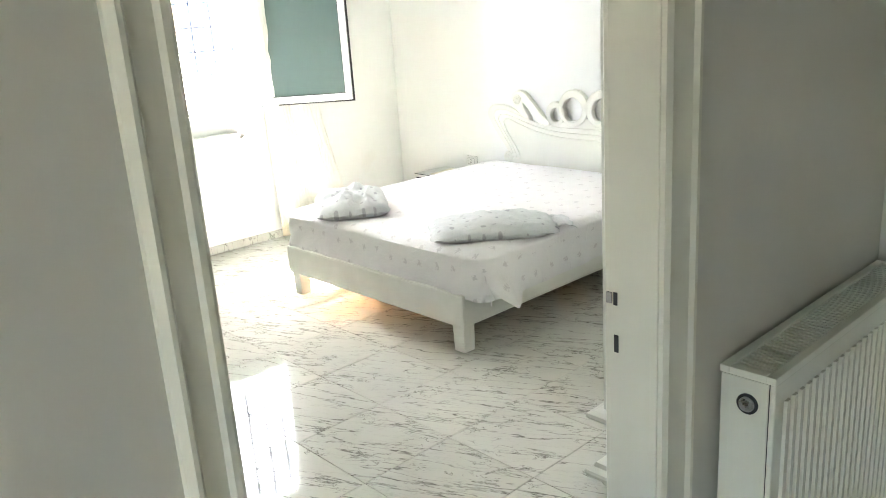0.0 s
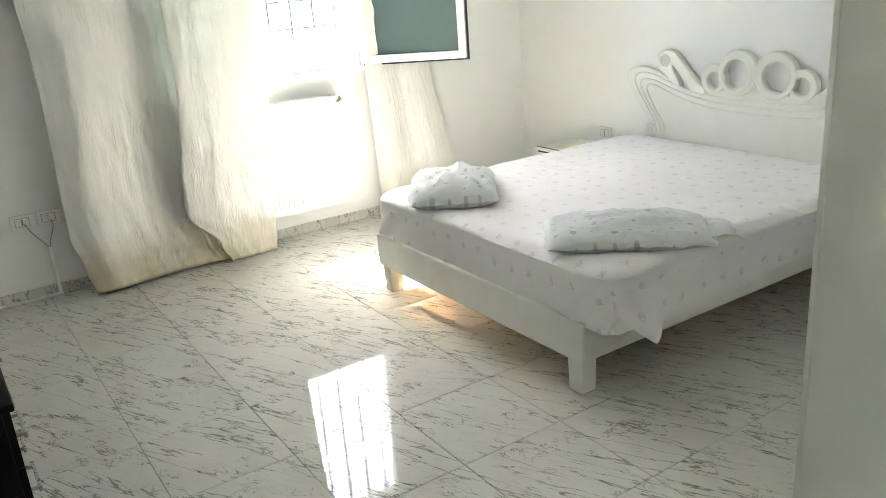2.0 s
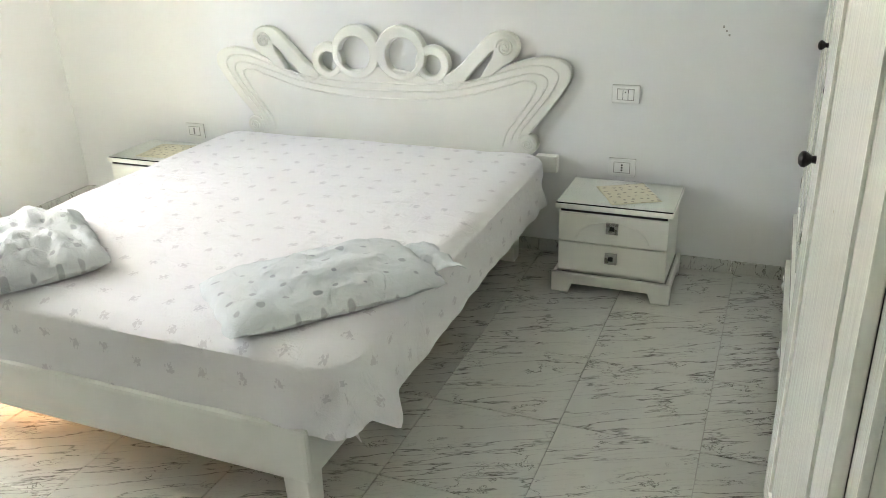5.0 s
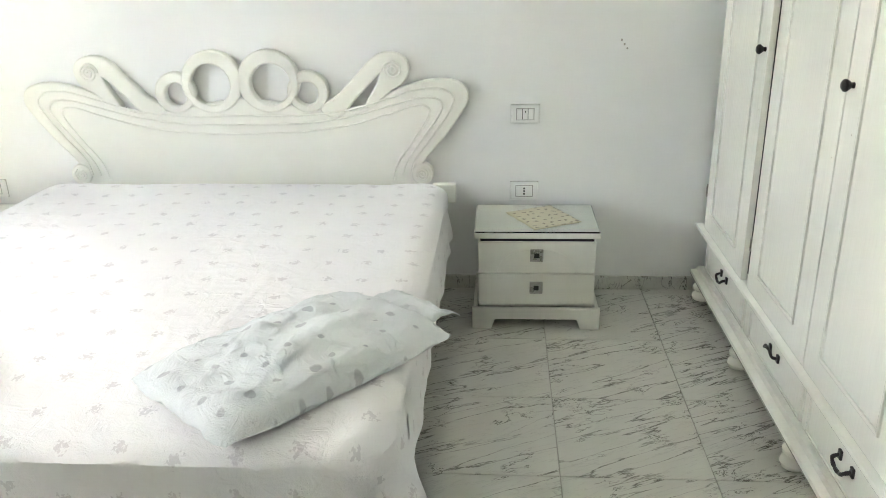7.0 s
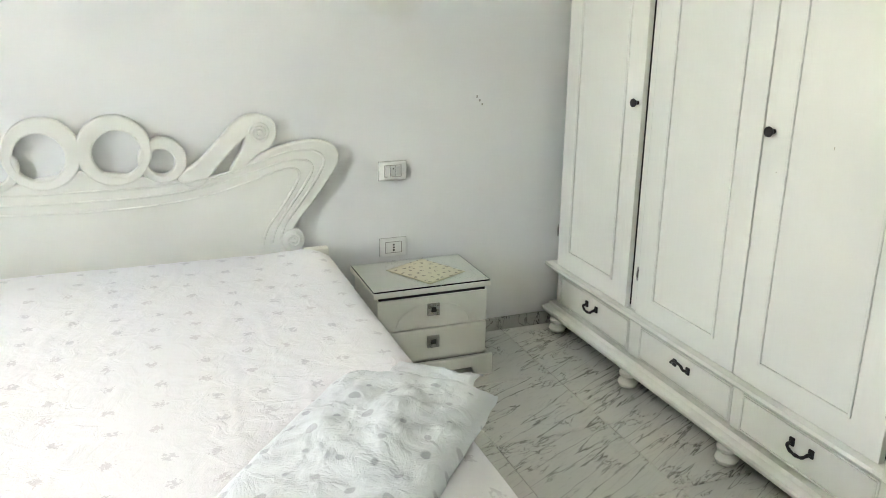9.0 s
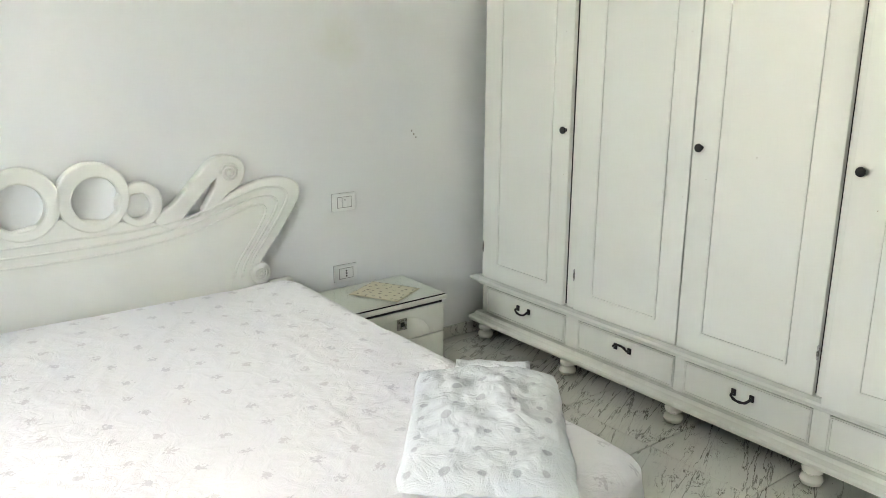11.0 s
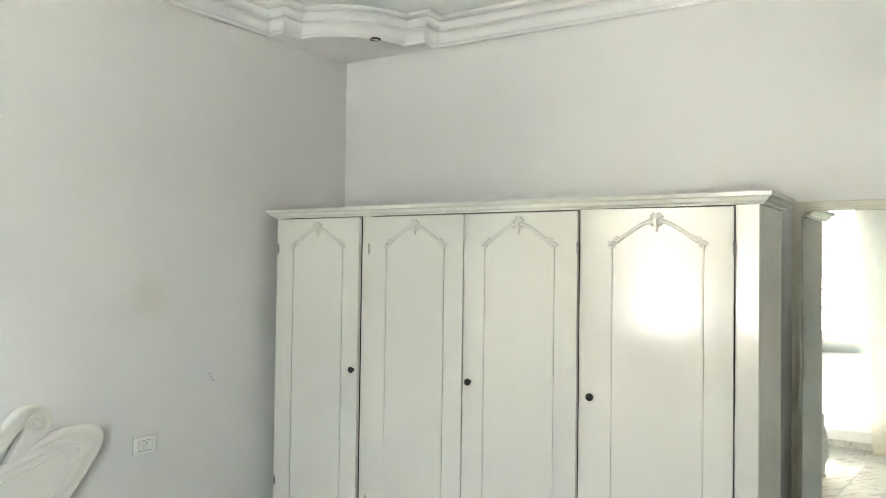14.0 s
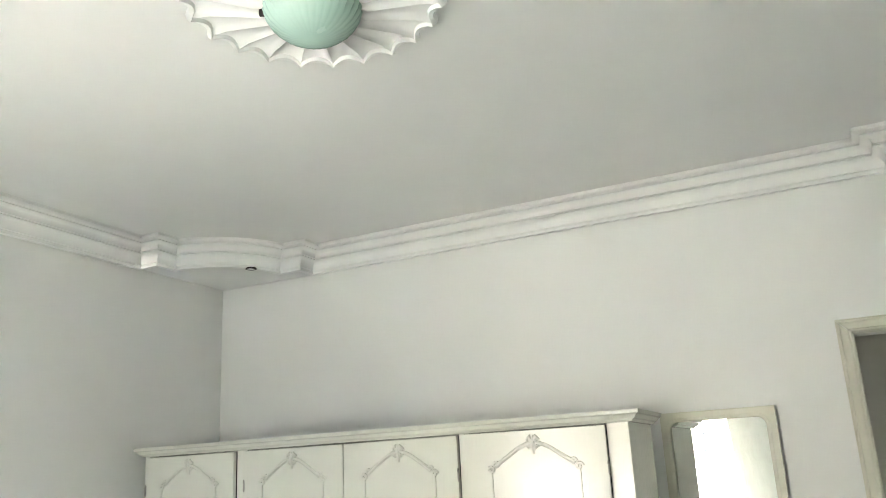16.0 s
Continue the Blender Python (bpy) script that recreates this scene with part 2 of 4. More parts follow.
PILLOW = printed_cloth("heart_pillowcase", (0.635, 0.665, 0.665), (0.22, 0.25, 0.28), (0.36, 0.36, 0.38), 13.0, 0.12, 14, 1.2, 0.6, 0.4)
CURTAIN = curtain_cloth()
FROST = frosted_glass()
MIRROR = silvered()
GLASS = clear_glass()
PVC = worn("white_pvc", (0.86, 0.87, 0.88), (0.80, 0.81, 0.82), 0.25, 4, 80, 0.04)
GASKET = worn("black_gasket", (0.02, 0.02, 0.02), (0.03, 0.03, 0.03), 0.5)
BLACK = worn("black_lacquer", (0.006, 0.006, 0.007), (0.010, 0.010, 0.010), 0.42, 4, 90, 0.06)
BLACK.node_tree.nodes["Principled BSDF"].inputs["Specular IOR Level"].default_value = 0.22
IRON = worn("dark_iron", (0.025, 0.023, 0.022), (0.05, 0.045, 0.04), 0.42, 20, 120, 0.3, metal=0.7)
GRILLE = worn("painted_grille", (0.13, 0.17, 0.24), (0.10, 0.12, 0.18), 0.5, 8, 90, 0.2)
CHROME = worn("aged_chrome", (0.50, 0.49, 0.46), (0.30, 0.29, 0.26), 0.28, 30, 120, 0.2, metal=1.0)
RADI = worn("radiator_enamel", (0.83, 0.83, 0.80), (0.78, 0.78, 0.74), 0.3, 3, 60, 0.05)
HRADI = worn("hall_radiator_enamel", (0.72, 0.71, 0.60), (0.66, 0.65, 0.54), 0.32, 3, 60, 0.06)
# near-black colour in place of shade inside holes, gaps and hollow bodies
DARKGAP = worn("recess_shade", (0.03, 0.03, 0.027), (0.02, 0.02, 0.018), 0.8)
PLASTIC = worn("switch_plastic", (0.84, 0.84, 0.81), (0.80, 0.80, 0.76), 0.3, 8, 90, 0.03)
SLATWOOD = worn("pine_slats", (0.80, 0.42, 0.17), (0.68, 0.33, 0.12), 0.45, 4, 60, 0.3, (0.15, 1, 1))
DOILY = printed_cloth("doily_cloth", (0.66, 0.61, 0.43), (0.14, 0.13, 0.09), (0.22, 0.20, 0.14), 26.0, 0.17, 90, 0.5)
LAMPGLASS = worn("mint_lamp_glass", (0.42, 0.60, 0.53), (0.36, 0.53, 0.47), 0.25, 6, 80, 0.05)
GROUNDM = worn("outside_ground", (0.55, 0.53, 0.48), (0.45, 0.43, 0.38), 0.9, 0.6, 20, 0.4)
FACADE = worn("outside_render", (0.80, 0.80, 0.78), (0.72, 0.72, 0.70), 0.85, 0.5, 30, 0.2)


# ---- mesh helpers ----
def finish(name, bm, mat, parent=None, label="", smooth=False, m=None):
    me = bpy.data.meshes.new(name)
    bmesh.ops.recalc_face_normals(bm, faces=bm.faces)
    bm.to_mesh(me)
    bm.free()
    me.materials.append(mat)
    if smooth:
        for p in me.polygons:
            p.use_smooth = True
        me.set_sharp_from_angle(angle=radians(38))
    ob = new(name, me)
    if parent:
        ob.parent = parent
    if m:
        ob.matrix_basis = m
    if label:
        ob["label"] = label
    return ob


def part(name, bm, mat, parent, label="", smooth=False, m=None):
    return finish(name, bm, mat, parent, label, smooth, m)


def thing(name, label, category, m, group="", kind=""):
    e = new(name)
    e.matrix_basis = m
    e.empty_display_size = 0.1
    return tagged(e, label, category, group, kind)


def box(x0, x1, y0, y1, z0, z1, bevel=0.0, seg=2, bm=None):
    mine = bmesh.new()
    bmesh.ops.create_cube(mine, size=1.0)
    for v in mine.verts:
        v.co = Vector((x0 + (v.co.x + 0.5) * (x1 - x0), y0 + (v.co.y + 0.5) * (y1 - y0), z0 + (v.co.z + 0.5) * (z1 - z0)))
    if bevel:
        bmesh.ops.bevel(mine, geom=mine.edges[:], offset=bevel, segments=seg, affect="EDGES", profile=0.6)
    if bm is None:
        return mine
    me = bpy.data.meshes.new("tmp")
    mine.to_mesh(me)
    mine.free()
    bm.from_mesh(me)
    bpy.data.meshes.remove(me)
    return bm


def boxes(rows, bevel=0.0):
    bm = bmesh.new()
    for r in rows:
        box(*r, bevel=bevel, bm=bm)
    return bm


def lathe(profile, steps=20, bm=None, at=(0, 0, 0), wave=None):
    """Turn (radius, z) about z; wave(angle) scales the radius."""
    bm = bm or bmesh.new()
    rings = []
    for r, z in profile:
        ring = []
        for i in range(steps):
            a = 2 * math.pi * i / steps
            k = r * (wave(a) if wave else 1)
            ring.append(bm.verts.new((at[0] + k * math.cos(a), at[1] + k * math.sin(a), at[2] + z)))
        rings.append(ring)
    for a, b in zip(rings, rings[1:]):
        for i in range(steps):
            bm.faces.new((a[i], a[(i + 1) % steps], b[(i + 1) % steps], b[i]))
    bm.faces.new(rings[0][::-1])
    bm.faces.new(rings[-1])
    return bm


def tube(points, radius, sides=8, bm=None, closed=False):
    """A round bar along a line of points."""
    bm = bm or bmesh.new()
    pts = [Vector(p) for p in points]
    rings = []
    side = None
    for i, p in enumerate(pts):
        d = (pts[min(i + 1, len(pts) - 1)] - pts[max(i - 1, 0)]).normalized()
        if side is None:
            side = d.orthogonal().normalized()
        side = (side - d * side.dot(d)).normalized()
        up = d.cross(side)
        r = radius[i] if isinstance(radius, (list, tuple)) else radius
        rings.append([bm.verts.new(p + (side * math.cos(t) + up * math.sin(t)) * r) for t in (2 * math.pi * k / sides for k in range(sides))])
    for a, b in zip(rings, rings[1:]):
        for k in range(sides):
            bm.faces.new((a[k], a[(k + 1) % sides], b[(k + 1) % sides], b[k]))
    bm.faces.new(rings[0][::-1])
    bm.faces.new(rings[-1])
    return bm


def smooth_line(pts, n=8, closed=False):
    """Catmull-Rom through a few control points."""
    P = [Vector(p) for p in pts]
    out = []
    m = len(P)
    for i in range(m if closed else m - 1):
        g = lambda k: P[k % m] if closed else P[min(max(k, 0), m - 1)]
        a, b, c, d = g(i - 1), g(i), g(i + 1), g(i + 2)
        for j in range(n):
            t = j / n
            out.append(0.5 * (2 * b + (c - a) * t + (2 * a - 5 * b + 4 * c - d) * t * t + (3 * b - a - 3 * c + d) * t ** 3))
    if not closed:
        out.append(P[-1])
    return out


def plate(outlines, depth, bevel):
    """A flat board with rounded edges from closed 2D outlines (inner ones are holes); bmesh in the xy plane."""
    cu = bpy.data.curves.new("plate", "CURVE")
    cu.dimensions, cu.fill_mode, cu.extrude, cu.bevel_depth, cu.bevel_resolution = "2D", "BOTH", max(depth / 2 - bevel, 0.0005), bevel, 2
    for o in outlines:
        s = cu.splines.new("POLY")
        s.points.add(len(o) - 1)
        for p, q in zip(s.points, o):
            p.co = (q[0], q[1], 0, 1)
        s.use_cyclic_u = True
    tmp = new("plate", cu)
    me = bpy.data.meshes.new_from_object(tmp.evaluated_get(bpy.context.evaluated_depsgraph_get()))
    bm = bmesh.new()
    bm.from_mesh(me)
    bpy.data.objects.remove(tmp)
    bpy.data.curves.remove(cu)
    bpy.data.meshes.remove(me)
    return bm


def ring2d(cx, cy, r, n=40):
    return [(cx + r * math.cos(2 * math.pi * i / n), cy + r * math.sin(2 * math.pi * i / n)) for i in range(n)]


def sweep(path, profile, closed=False):
    """Sweep an (out, up) profile along a plan path of (x, y), out being to the left of the way; mitred."""
    bm = bmesh.new()
    n = len(path)
    P = [Vector(p) for p in path]
    rings = []
    for i in range(n):
        d0 = (P[i] - P[i - 1]).normalized() if (i or closed) else (P[1] - P[0]).normalized()
        d1 = (P[(i + 1) % n] - P[i]).normalized() if (i < n - 1 or closed) else d0
        n0, n1 = Vector((-d0.y, d0.x)), Vector((-d1.y, d1.x))
        mt = (n0 + n1) / max(1 + n0.dot(n1), 0.25)
        rings.append([bm.verts.new((P[i].x + mt.x * o, P[i].y + mt.y * o, z)) for o, z in profile])
    k = len(profile)
    for i in range(n if closed else n - 1):
        a, b = rings[i], rings[(i + 1) % n]
        for j in range(k):
            bm.faces.new((a[j], b[j], b[(j + 1) % k], a[(j + 1) % k]))
    if not closed:
        bm.faces.new(rings[0][::-1])
        bm.faces.new(rings[-1])
    return bm


def structure(name, bm, mat, label, smooth=False):
    return tagged(finish(name, bm, mat, smooth=smooth), label, "", "", "structure")


I = Matrix.Identity(4)

# ---- the shell ----
T = 0.20
structure("wall_north", boxes([(XL - T, WX0, YN, YN + T, 0, ZC), (WX1, XW + T, YN, YN + T, 0, ZC), (WX0, WX1, YN, YN + T, 0, WZ0), (WX0, WX1, YN, YN + T, WZ1, ZC)]), WALL, "white painted wall with the window opening")
structure("wall_east", boxes([(XW, XW + T, YH, YN, 0, ZC)]), WALL, "white painted wall behind the bed headboard")
structure("wall_west", boxes([(XL - T, XL, YH + 0.08, YN, 0, ZC)]), WALL, "white painted wall behind the black chest")
structure("wall_south", boxes([(XL, DX0 - 0.02, YH + 0.003, YS, 0, ZC), (DX1 + 0.02, XW, YH + 0.003, YS, 0, ZC), (DX0 - 0.02, DX1 + 0.02, YH + 0.003, YS, DZ + 0.02, ZC)]), WALL, "white painted partition wall with the doorway")
structure("wall_hall_north", boxes([(-2.2, DX0 - 0.02, YH - 0.02, YH, 0, ZC), (DX1 + 0.02, 2.75, YH - 0.02, YH, 0, ZC), (DX0 - 0.02, DX1 + 0.02, YH - 0.02, YH, DZ + 0.02, ZC)]), HALLP, "dull beige painted hall wall beside the doorway")
structure("wall_hall_east", boxes([(2.75, 2.9, -1.1, YH, 0, ZC)]), HALLP, "dull beige painted hall end wall")
structure("wall_hall_south", boxes([(-2.2, 2.9, -1.25, -1.1, 0, ZC)]), HALLP, "dull beige painted hall wall")
# out of view; the opening is invented to let light into the hall
structure("wall_hall_west", boxes([(-2.4, -2.25, -1.25, -0.05, 0, ZC), (-2.4, -2.25, 0.65, YH, 0, ZC), (-2.4, -2.25, -0.05, 0.65, 2.05, ZC)]), HALLP, "unseen dull beige hall wall with an opening added for light")
structure("ceiling", boxes([(XL - T, XW + T, YH, YN + T, ZC, ZC + 0.15)]), CEIL, "white painted plaster ceiling")
structure("ceiling_hall", boxes([(-2.4, 2.9, -1.25, YH, ZC, ZC + 0.15)]), HALLP, "dull beige hall ceiling")
structure("floor", boxes([(-2.4, XW + T, -1.25, YN + T, -0.12, -0.006)]), GROUT, "floor bed with grey grout between marble tiles")
structure("ground", boxes([(-300, 300, YN + T, 600, -0.5, -0.4)]), GROUNDM, "pale sunlit ground outside the window")

# plaster cornice round the ceiling, with stepped quarter-round corners
cove = [(0.0, ZS), (0.026, ZS), (0.026, ZS + 0.015), (0.014, ZS + 0.016), (0.014, ZS + 0.022), (0.022, ZS + 0.022)]
cove += [(0.022 + 0.040 * (1 - math.cos(a)), ZS + 0.022 + 0.046 * math.sin(a)) for a in (0.3, 0.6, 0.9, 1.2, 1.57)]
cove += [(0.070, ZS + 0.068), (0.070, ZS + 0.073), (0.058, ZS + 0.074), (0.058, ZS + 0.079), (0.070, ZS + 0.079)]
cove += [(0.070 + 0.036 * (1 - math.cos(a)), ZS + 0.079 + 0.032 * math.sin(a)) for a in (0.3, 0.6, 0.9, 1.2, 1.57)]
cove += [(0.112, ZS + 0.111), (0.112, ZS + 0.115), (0.100, ZS + 0.116), (0.100, ZS + 0.121), (0.136, ZS + 0.121), (0.142, ZS + 0.126), (0.142, ZC + 0.004), (0.0, ZC + 0.004)]


def corner_run(cx, cy, sx, sy):
    """Plan points of one stepped corner; sx, sy point from the corner into the room."""
    c, r = (0.12, 0.125), 0.41
    pts = [(0.67, 0.0), (0.67, c[1]), (c[0] + r, c[1])]
    pts += [(c[0] + r * math.cos(a), c[1] + r * math.sin(a)) for a in (math.pi / 2 * k / 10 for k in range(1, 10))]
    pts += [(c[0], c[1] + r), (c[0], 0.67), (0.0, 0.67)]
    return [(cx + sx * u, cy + sy * w) for u, w in pts]


loop = corner_run(XL, YS, 1, 1)[::-1] + corner_run(XW, YS, -1, 1) + corner_run(XW, YN, -1, -1)[::-1] + corner_run(XL, YN, 1, -1)
structure("cornice", sweep(loop, cove, closed=True), PLASTER, "moulded white plaster cornice with stepped quarter-round corners", True)
for k, (cx, cy, sx, sy) in enumerate(((XL, YS, 1, 1), (XW, YS, -1, 1), (XW, YN, -1, -1), (XL, YN, 1, -1))):
    bm = bmesh.new()
    pts = corner_run(cx, cy, sx, sy) + [(cx, cy)]
    low, top = [bm.verts.new((x, y, ZS + 0.004)) for x, y in pts], [bm.verts.new((x, y, ZC)) for x, y in pts]
    bm.faces.new(low), bm.faces.new(top[::-1])
    for i in range(len(pts)):
        bm.faces.new((low[i], low[(i + 1) % len(pts)], top[(i + 1) % len(pts)], top[i]))
    structure("soffit_%d" % (k + 1), bm, CEIL, "flat white plaster corner soffit")
spot = thing("ceiling_spot_socket", "small empty dark spotlight hole in the corner soffit", "light fitting", pose(4.60, 1.73, ZS + 0.0035))
part("rim", lathe([(0.030, 0.002), (0.032, -0.004), (0.024, -0.006), (0.022, 0.0)], 20), IRON, spot)
part("cup", lathe([(0.021, -0.001), (0.021, -0.003)], 20), DARKGAP, spot, "black socket cup")

# skirting of marble strips
def skirting(name, x0, y0, x1, y1, nx, ny):
    e = thing(name, "grey-veined marble skirting tiles along the wall", "", I, kind="structure")
    L = math.hypot(x1 - x0, y1 - y0)
    ux, uy = (x1 - x0) / L, (y1 - y0) / L
    k = 0
    while k * 0.45 < L - 0.02:
        a, b = k * 0.45, min(L, k * 0.45 + 0.448)
        bm = box(0, b - a, 0, 0.011, -0.004, 0.062, 0.002, 1)
        ang = math.degrees(math.atan2(uy, ux))
        side = 0 if (-uy * nx + ux * ny) > 0 else -0.011
        for v in bm.verts:
            v.co.y += side
        part("skirting_tile", bm, SKIRT, e, m=pose(x0 + ux * a, y0 + uy * a, 0, 0, 0, ang))
        k += 1
    return e


skirting("baseboard_east", XW, YS, XW, YN, -1, 0)
skirting("baseboard_north", XL, YN, XW - 0.012, YN, 0, -1)
skirting("baseboard_west", XL, YS, XL, YN, 1, 0)
skirting("baseboard_south", 1.70, YS, XW - 0.012, YS, 0, 1)

# ---- doorway ----
door = thing("door_1", "cream painted door frame with moulded architraves, no leaf in view", "", I, kind="structure")
part("jamb", box(DX1, DX1 + 0.02, YH - 0.022, YS + 0.002, 0, DZ + 0.02, 0.002), TRIM, door)
part("jamb", box(DX0 - 0.02, DX0, YH - 0.022, YS + 0.002, 0, DZ + 0.02, 0.002), TRIM, door)
part("head", box(DX0, DX1, YH - 0.022, YS + 0.002, DZ, DZ + 0.02, 0.002), TRIM, door)
for side, y, s, wd in (("hall", YH - 0.02, -1, 0.115), ("room", YS, 1, 0.062)):
    prof = [(0, 0), (wd, 0), (wd, 0.010), (wd * 0.88, 0.020), (wd * 0.80, 0.020), (wd * 0.72, 0.013), (wd * 0.3, 0.012), (wd * 0.22, 0.018), (wd * 0.1, 0.018), (0, 0.012)]
    for x, d, k in ((DX1 + 0.004, 1, 1.0), (DX0 - 0.004, -1, 0.55 if side == "hall" else 1.0)):
        bm = bmesh.new()
        lo, hi = [], []
        for o, h in ((p * k, q) for p, q in prof):
            lo.append(bm.verts.new((x + d * o, y + s * h, 0)))
            hi.append(bm.verts.new((x + d * o, y + s * h, DZ + o)))
        for i in range(len(prof)):
            j = (i + 1) % len(prof)
            bm.faces.new((lo[i], lo[j], hi[j], hi[i]))
        bm.faces.new(lo), bm.faces.new(hi[::-1])
        part("architrave", bm, TRIM, door)
    bm = bmesh.new()
    lo = [bm.verts.new((DX0 - 0.004 - o, y + s * h, DZ + 0.004 + o)) for o, h in prof]
    hi = [bm.verts.new((DX1 + 0.004 + o, y + s * h, DZ + 0.004 + o)) for o, h in prof]
    for i in range(len(prof)):
        j = (i + 1) % len(prof)
        bm.faces.new((lo[i], lo[j], hi[j], hi[i]))
    bm.faces.new(lo), bm.faces.new(hi[::-1])
    part("architrave", bm, TRIM, door)
strike = part("strike_plate", boxes([(DX1 - 0.003, DX1 + 0.002, 1.390, 1.402, 1.112, 1.134)], 0.001), CHROME, door, "worn steel latch lip")
part("latch_hole", boxes([(DX1 - 0.002, DX1 + 0.001, 1.378, 1.386, 1.110, 1.135), (DX1 - 0.002, DX1 + 0.001, 1.376, 1.385, 1.015, 1.05)], 0.0), DARKGAP, strike)

# ---- window ----
win = thing("window_1", "white window with its sash swung open and an outside iron grille", "", I, kind="structure")
part("window_frame", boxes([(WX0, WX0 + 0.05, YN + 0.01, YN + 0.08, WZ0, WZ1), (WX1 - 0.05, WX1, YN + 0.01, YN + 0.08, WZ0, WZ1), (WX0 + 0.05, WX1 - 0.05, YN + 0.01, YN + 0.08, WZ0, WZ0 + 0.05), (WX0 + 0.05, WX1 - 0.05, YN + 0.01, YN + 0.08, WZ1 - 0.05, WZ1)], 0.004), PVC, win)
part("window_sill", boxes([(WX0 - 0.04, WX1 + 0.03, YN - 0.055, YN + 0.08, WZ0 - 0.035, WZ0 - 0.002)], 0.006), PVC, win, "white projecting window sill")
part("outer_sill", boxes([(WX0, WX1, YN + 0.08, YN + 0.24, WZ0 - 0.02, WZ0 + 0.012)], 0.004), PLASTER, win)


def sash(m, w, h, label):
    s = thing("sash", label, "", m)
    s.parent = win
    del s["label"]
    s["label"] = label
    b = 0.052
    part("sash_frame", boxes([(0, b, -0.03, 0.03, 0, h), (w - b, w, -0.03, 0.03, 0, h), (b, w - b, -0.03, 0.03, 0, b), (b, w - b, -0.03, 0.03, h - b, h)], 0.005), PVC, s)
    part("gasket", boxes([(-0.004, w + 0.014, 0.012, 0.034, -0.014, -0.001), (w + 0.001, w + 0.014, 0.012, 0.034, -0.001, h), (b - 0.004, w - b + 0.004, -0.012, 0.012, b - 0.003, b + 0.004), (b - 0.003, b + 0.004, -0.012, 0.012, b, h - b), (w - b - 0.004, w - b + 0.003, -0.012, 0.012, b, h - b)]), GASKET, s, "black rubber gasket")
    p = part("pane", box(b + 0.001, w - b - 0.001, -0.004, 0.004, b + 0.001, h - b - 0.001), FROST, s, "grey-green frosted pane")
    part("handle", boxes([(w - 0.036, w - 0.014, -0.045, -0.03, h * 0.42, h * 0.42 + 0.07), (w - 0.032, w - 0.018, -0.06, -0.045, h * 0.42 - 0.07, h * 0.42 + 0.045)], 0.004), PVC, s)
    return s


SW, SH = 0.70, 1.26
sash(pose(3.715, YN - 0.03, 1.062, 0, 0, math.degrees(math.atan2(5.60 - 6.07, 4.25 - 3.715))), SW, SH, "open white sash with frosted glass")
# second sash is an unseen addition that dims the sun on the curtain
sash(pose(WX0 + 0.012, YN + 0.045, 1.062), SW, SH, "unseen frosted sash added behind the curtain to cut the sun")
part("hinge", boxes([(3.692, 3.716, YN - 0.035, YN + 0.01, z, z + 0.09) for z in (1.20, 2.1)], 0.004), PVC, win)
grille = thing("window_grille", "dark blue iron bar grille outside the window", "grille", pose(0, YN + 0.15, 0))
for i in range(9):
    part("bar", tube([(WX0 + 0.09 + i * 0.157, 0, WZ0 + 0.012), (WX0 + 0.09 + i * 0.157, 0, WZ1)], 0.010, 8), GRILLE, grille)
for i in range(7):
    part("rail", tube([(WX0, 0.01, WZ0 + 0.10 + i * 0.172), (WX1, 0.01, WZ0 + 0.10 + i * 0.172)], 0.009, 8), GRILLE, grille)
house = thing("neighbour_house", "pale rendered house with a flat roof across the yard", "house", pose(-4.0, 19, -0.4))
part("wall", boxes([(-6, 6.5, 0, 6, 0, 3.4)], 0.02), FACADE, house)
part("roof", boxes([(-6.2, 6.7, -0.2, 6.2, 3.4, 3.65)], 0.02), PLASTER, house)
for x in (-3.5, 0.5, 4.0):
    part("window", boxes([(x, x + 1.1, -0.03, 0.05, 1.1, 2.3)], 0.01), GRILLE, house)

# ---- curtains ----
def fold_line(rows, z, n):
    """Plan line of a hanging cloth at height z, blended between lines given at a few heights."""
    rows = sorted(rows)
    for (z0, p), (z1, q) in zip(rows, rows[1:]):
        if z <= z1 or z1 == rows[-1][0]:
            t = min(max((z - z0) / (z1 - z0), 0), 1)
            t = t * t * (3 - 2 * t)
            pts = [(a[0] + (c[0] - a[0]) * t, a[1] + (c[1] - a[1]) * t, 0) for a, c in zip(p, q)]
            line = smooth_line(pts, n)
            return line


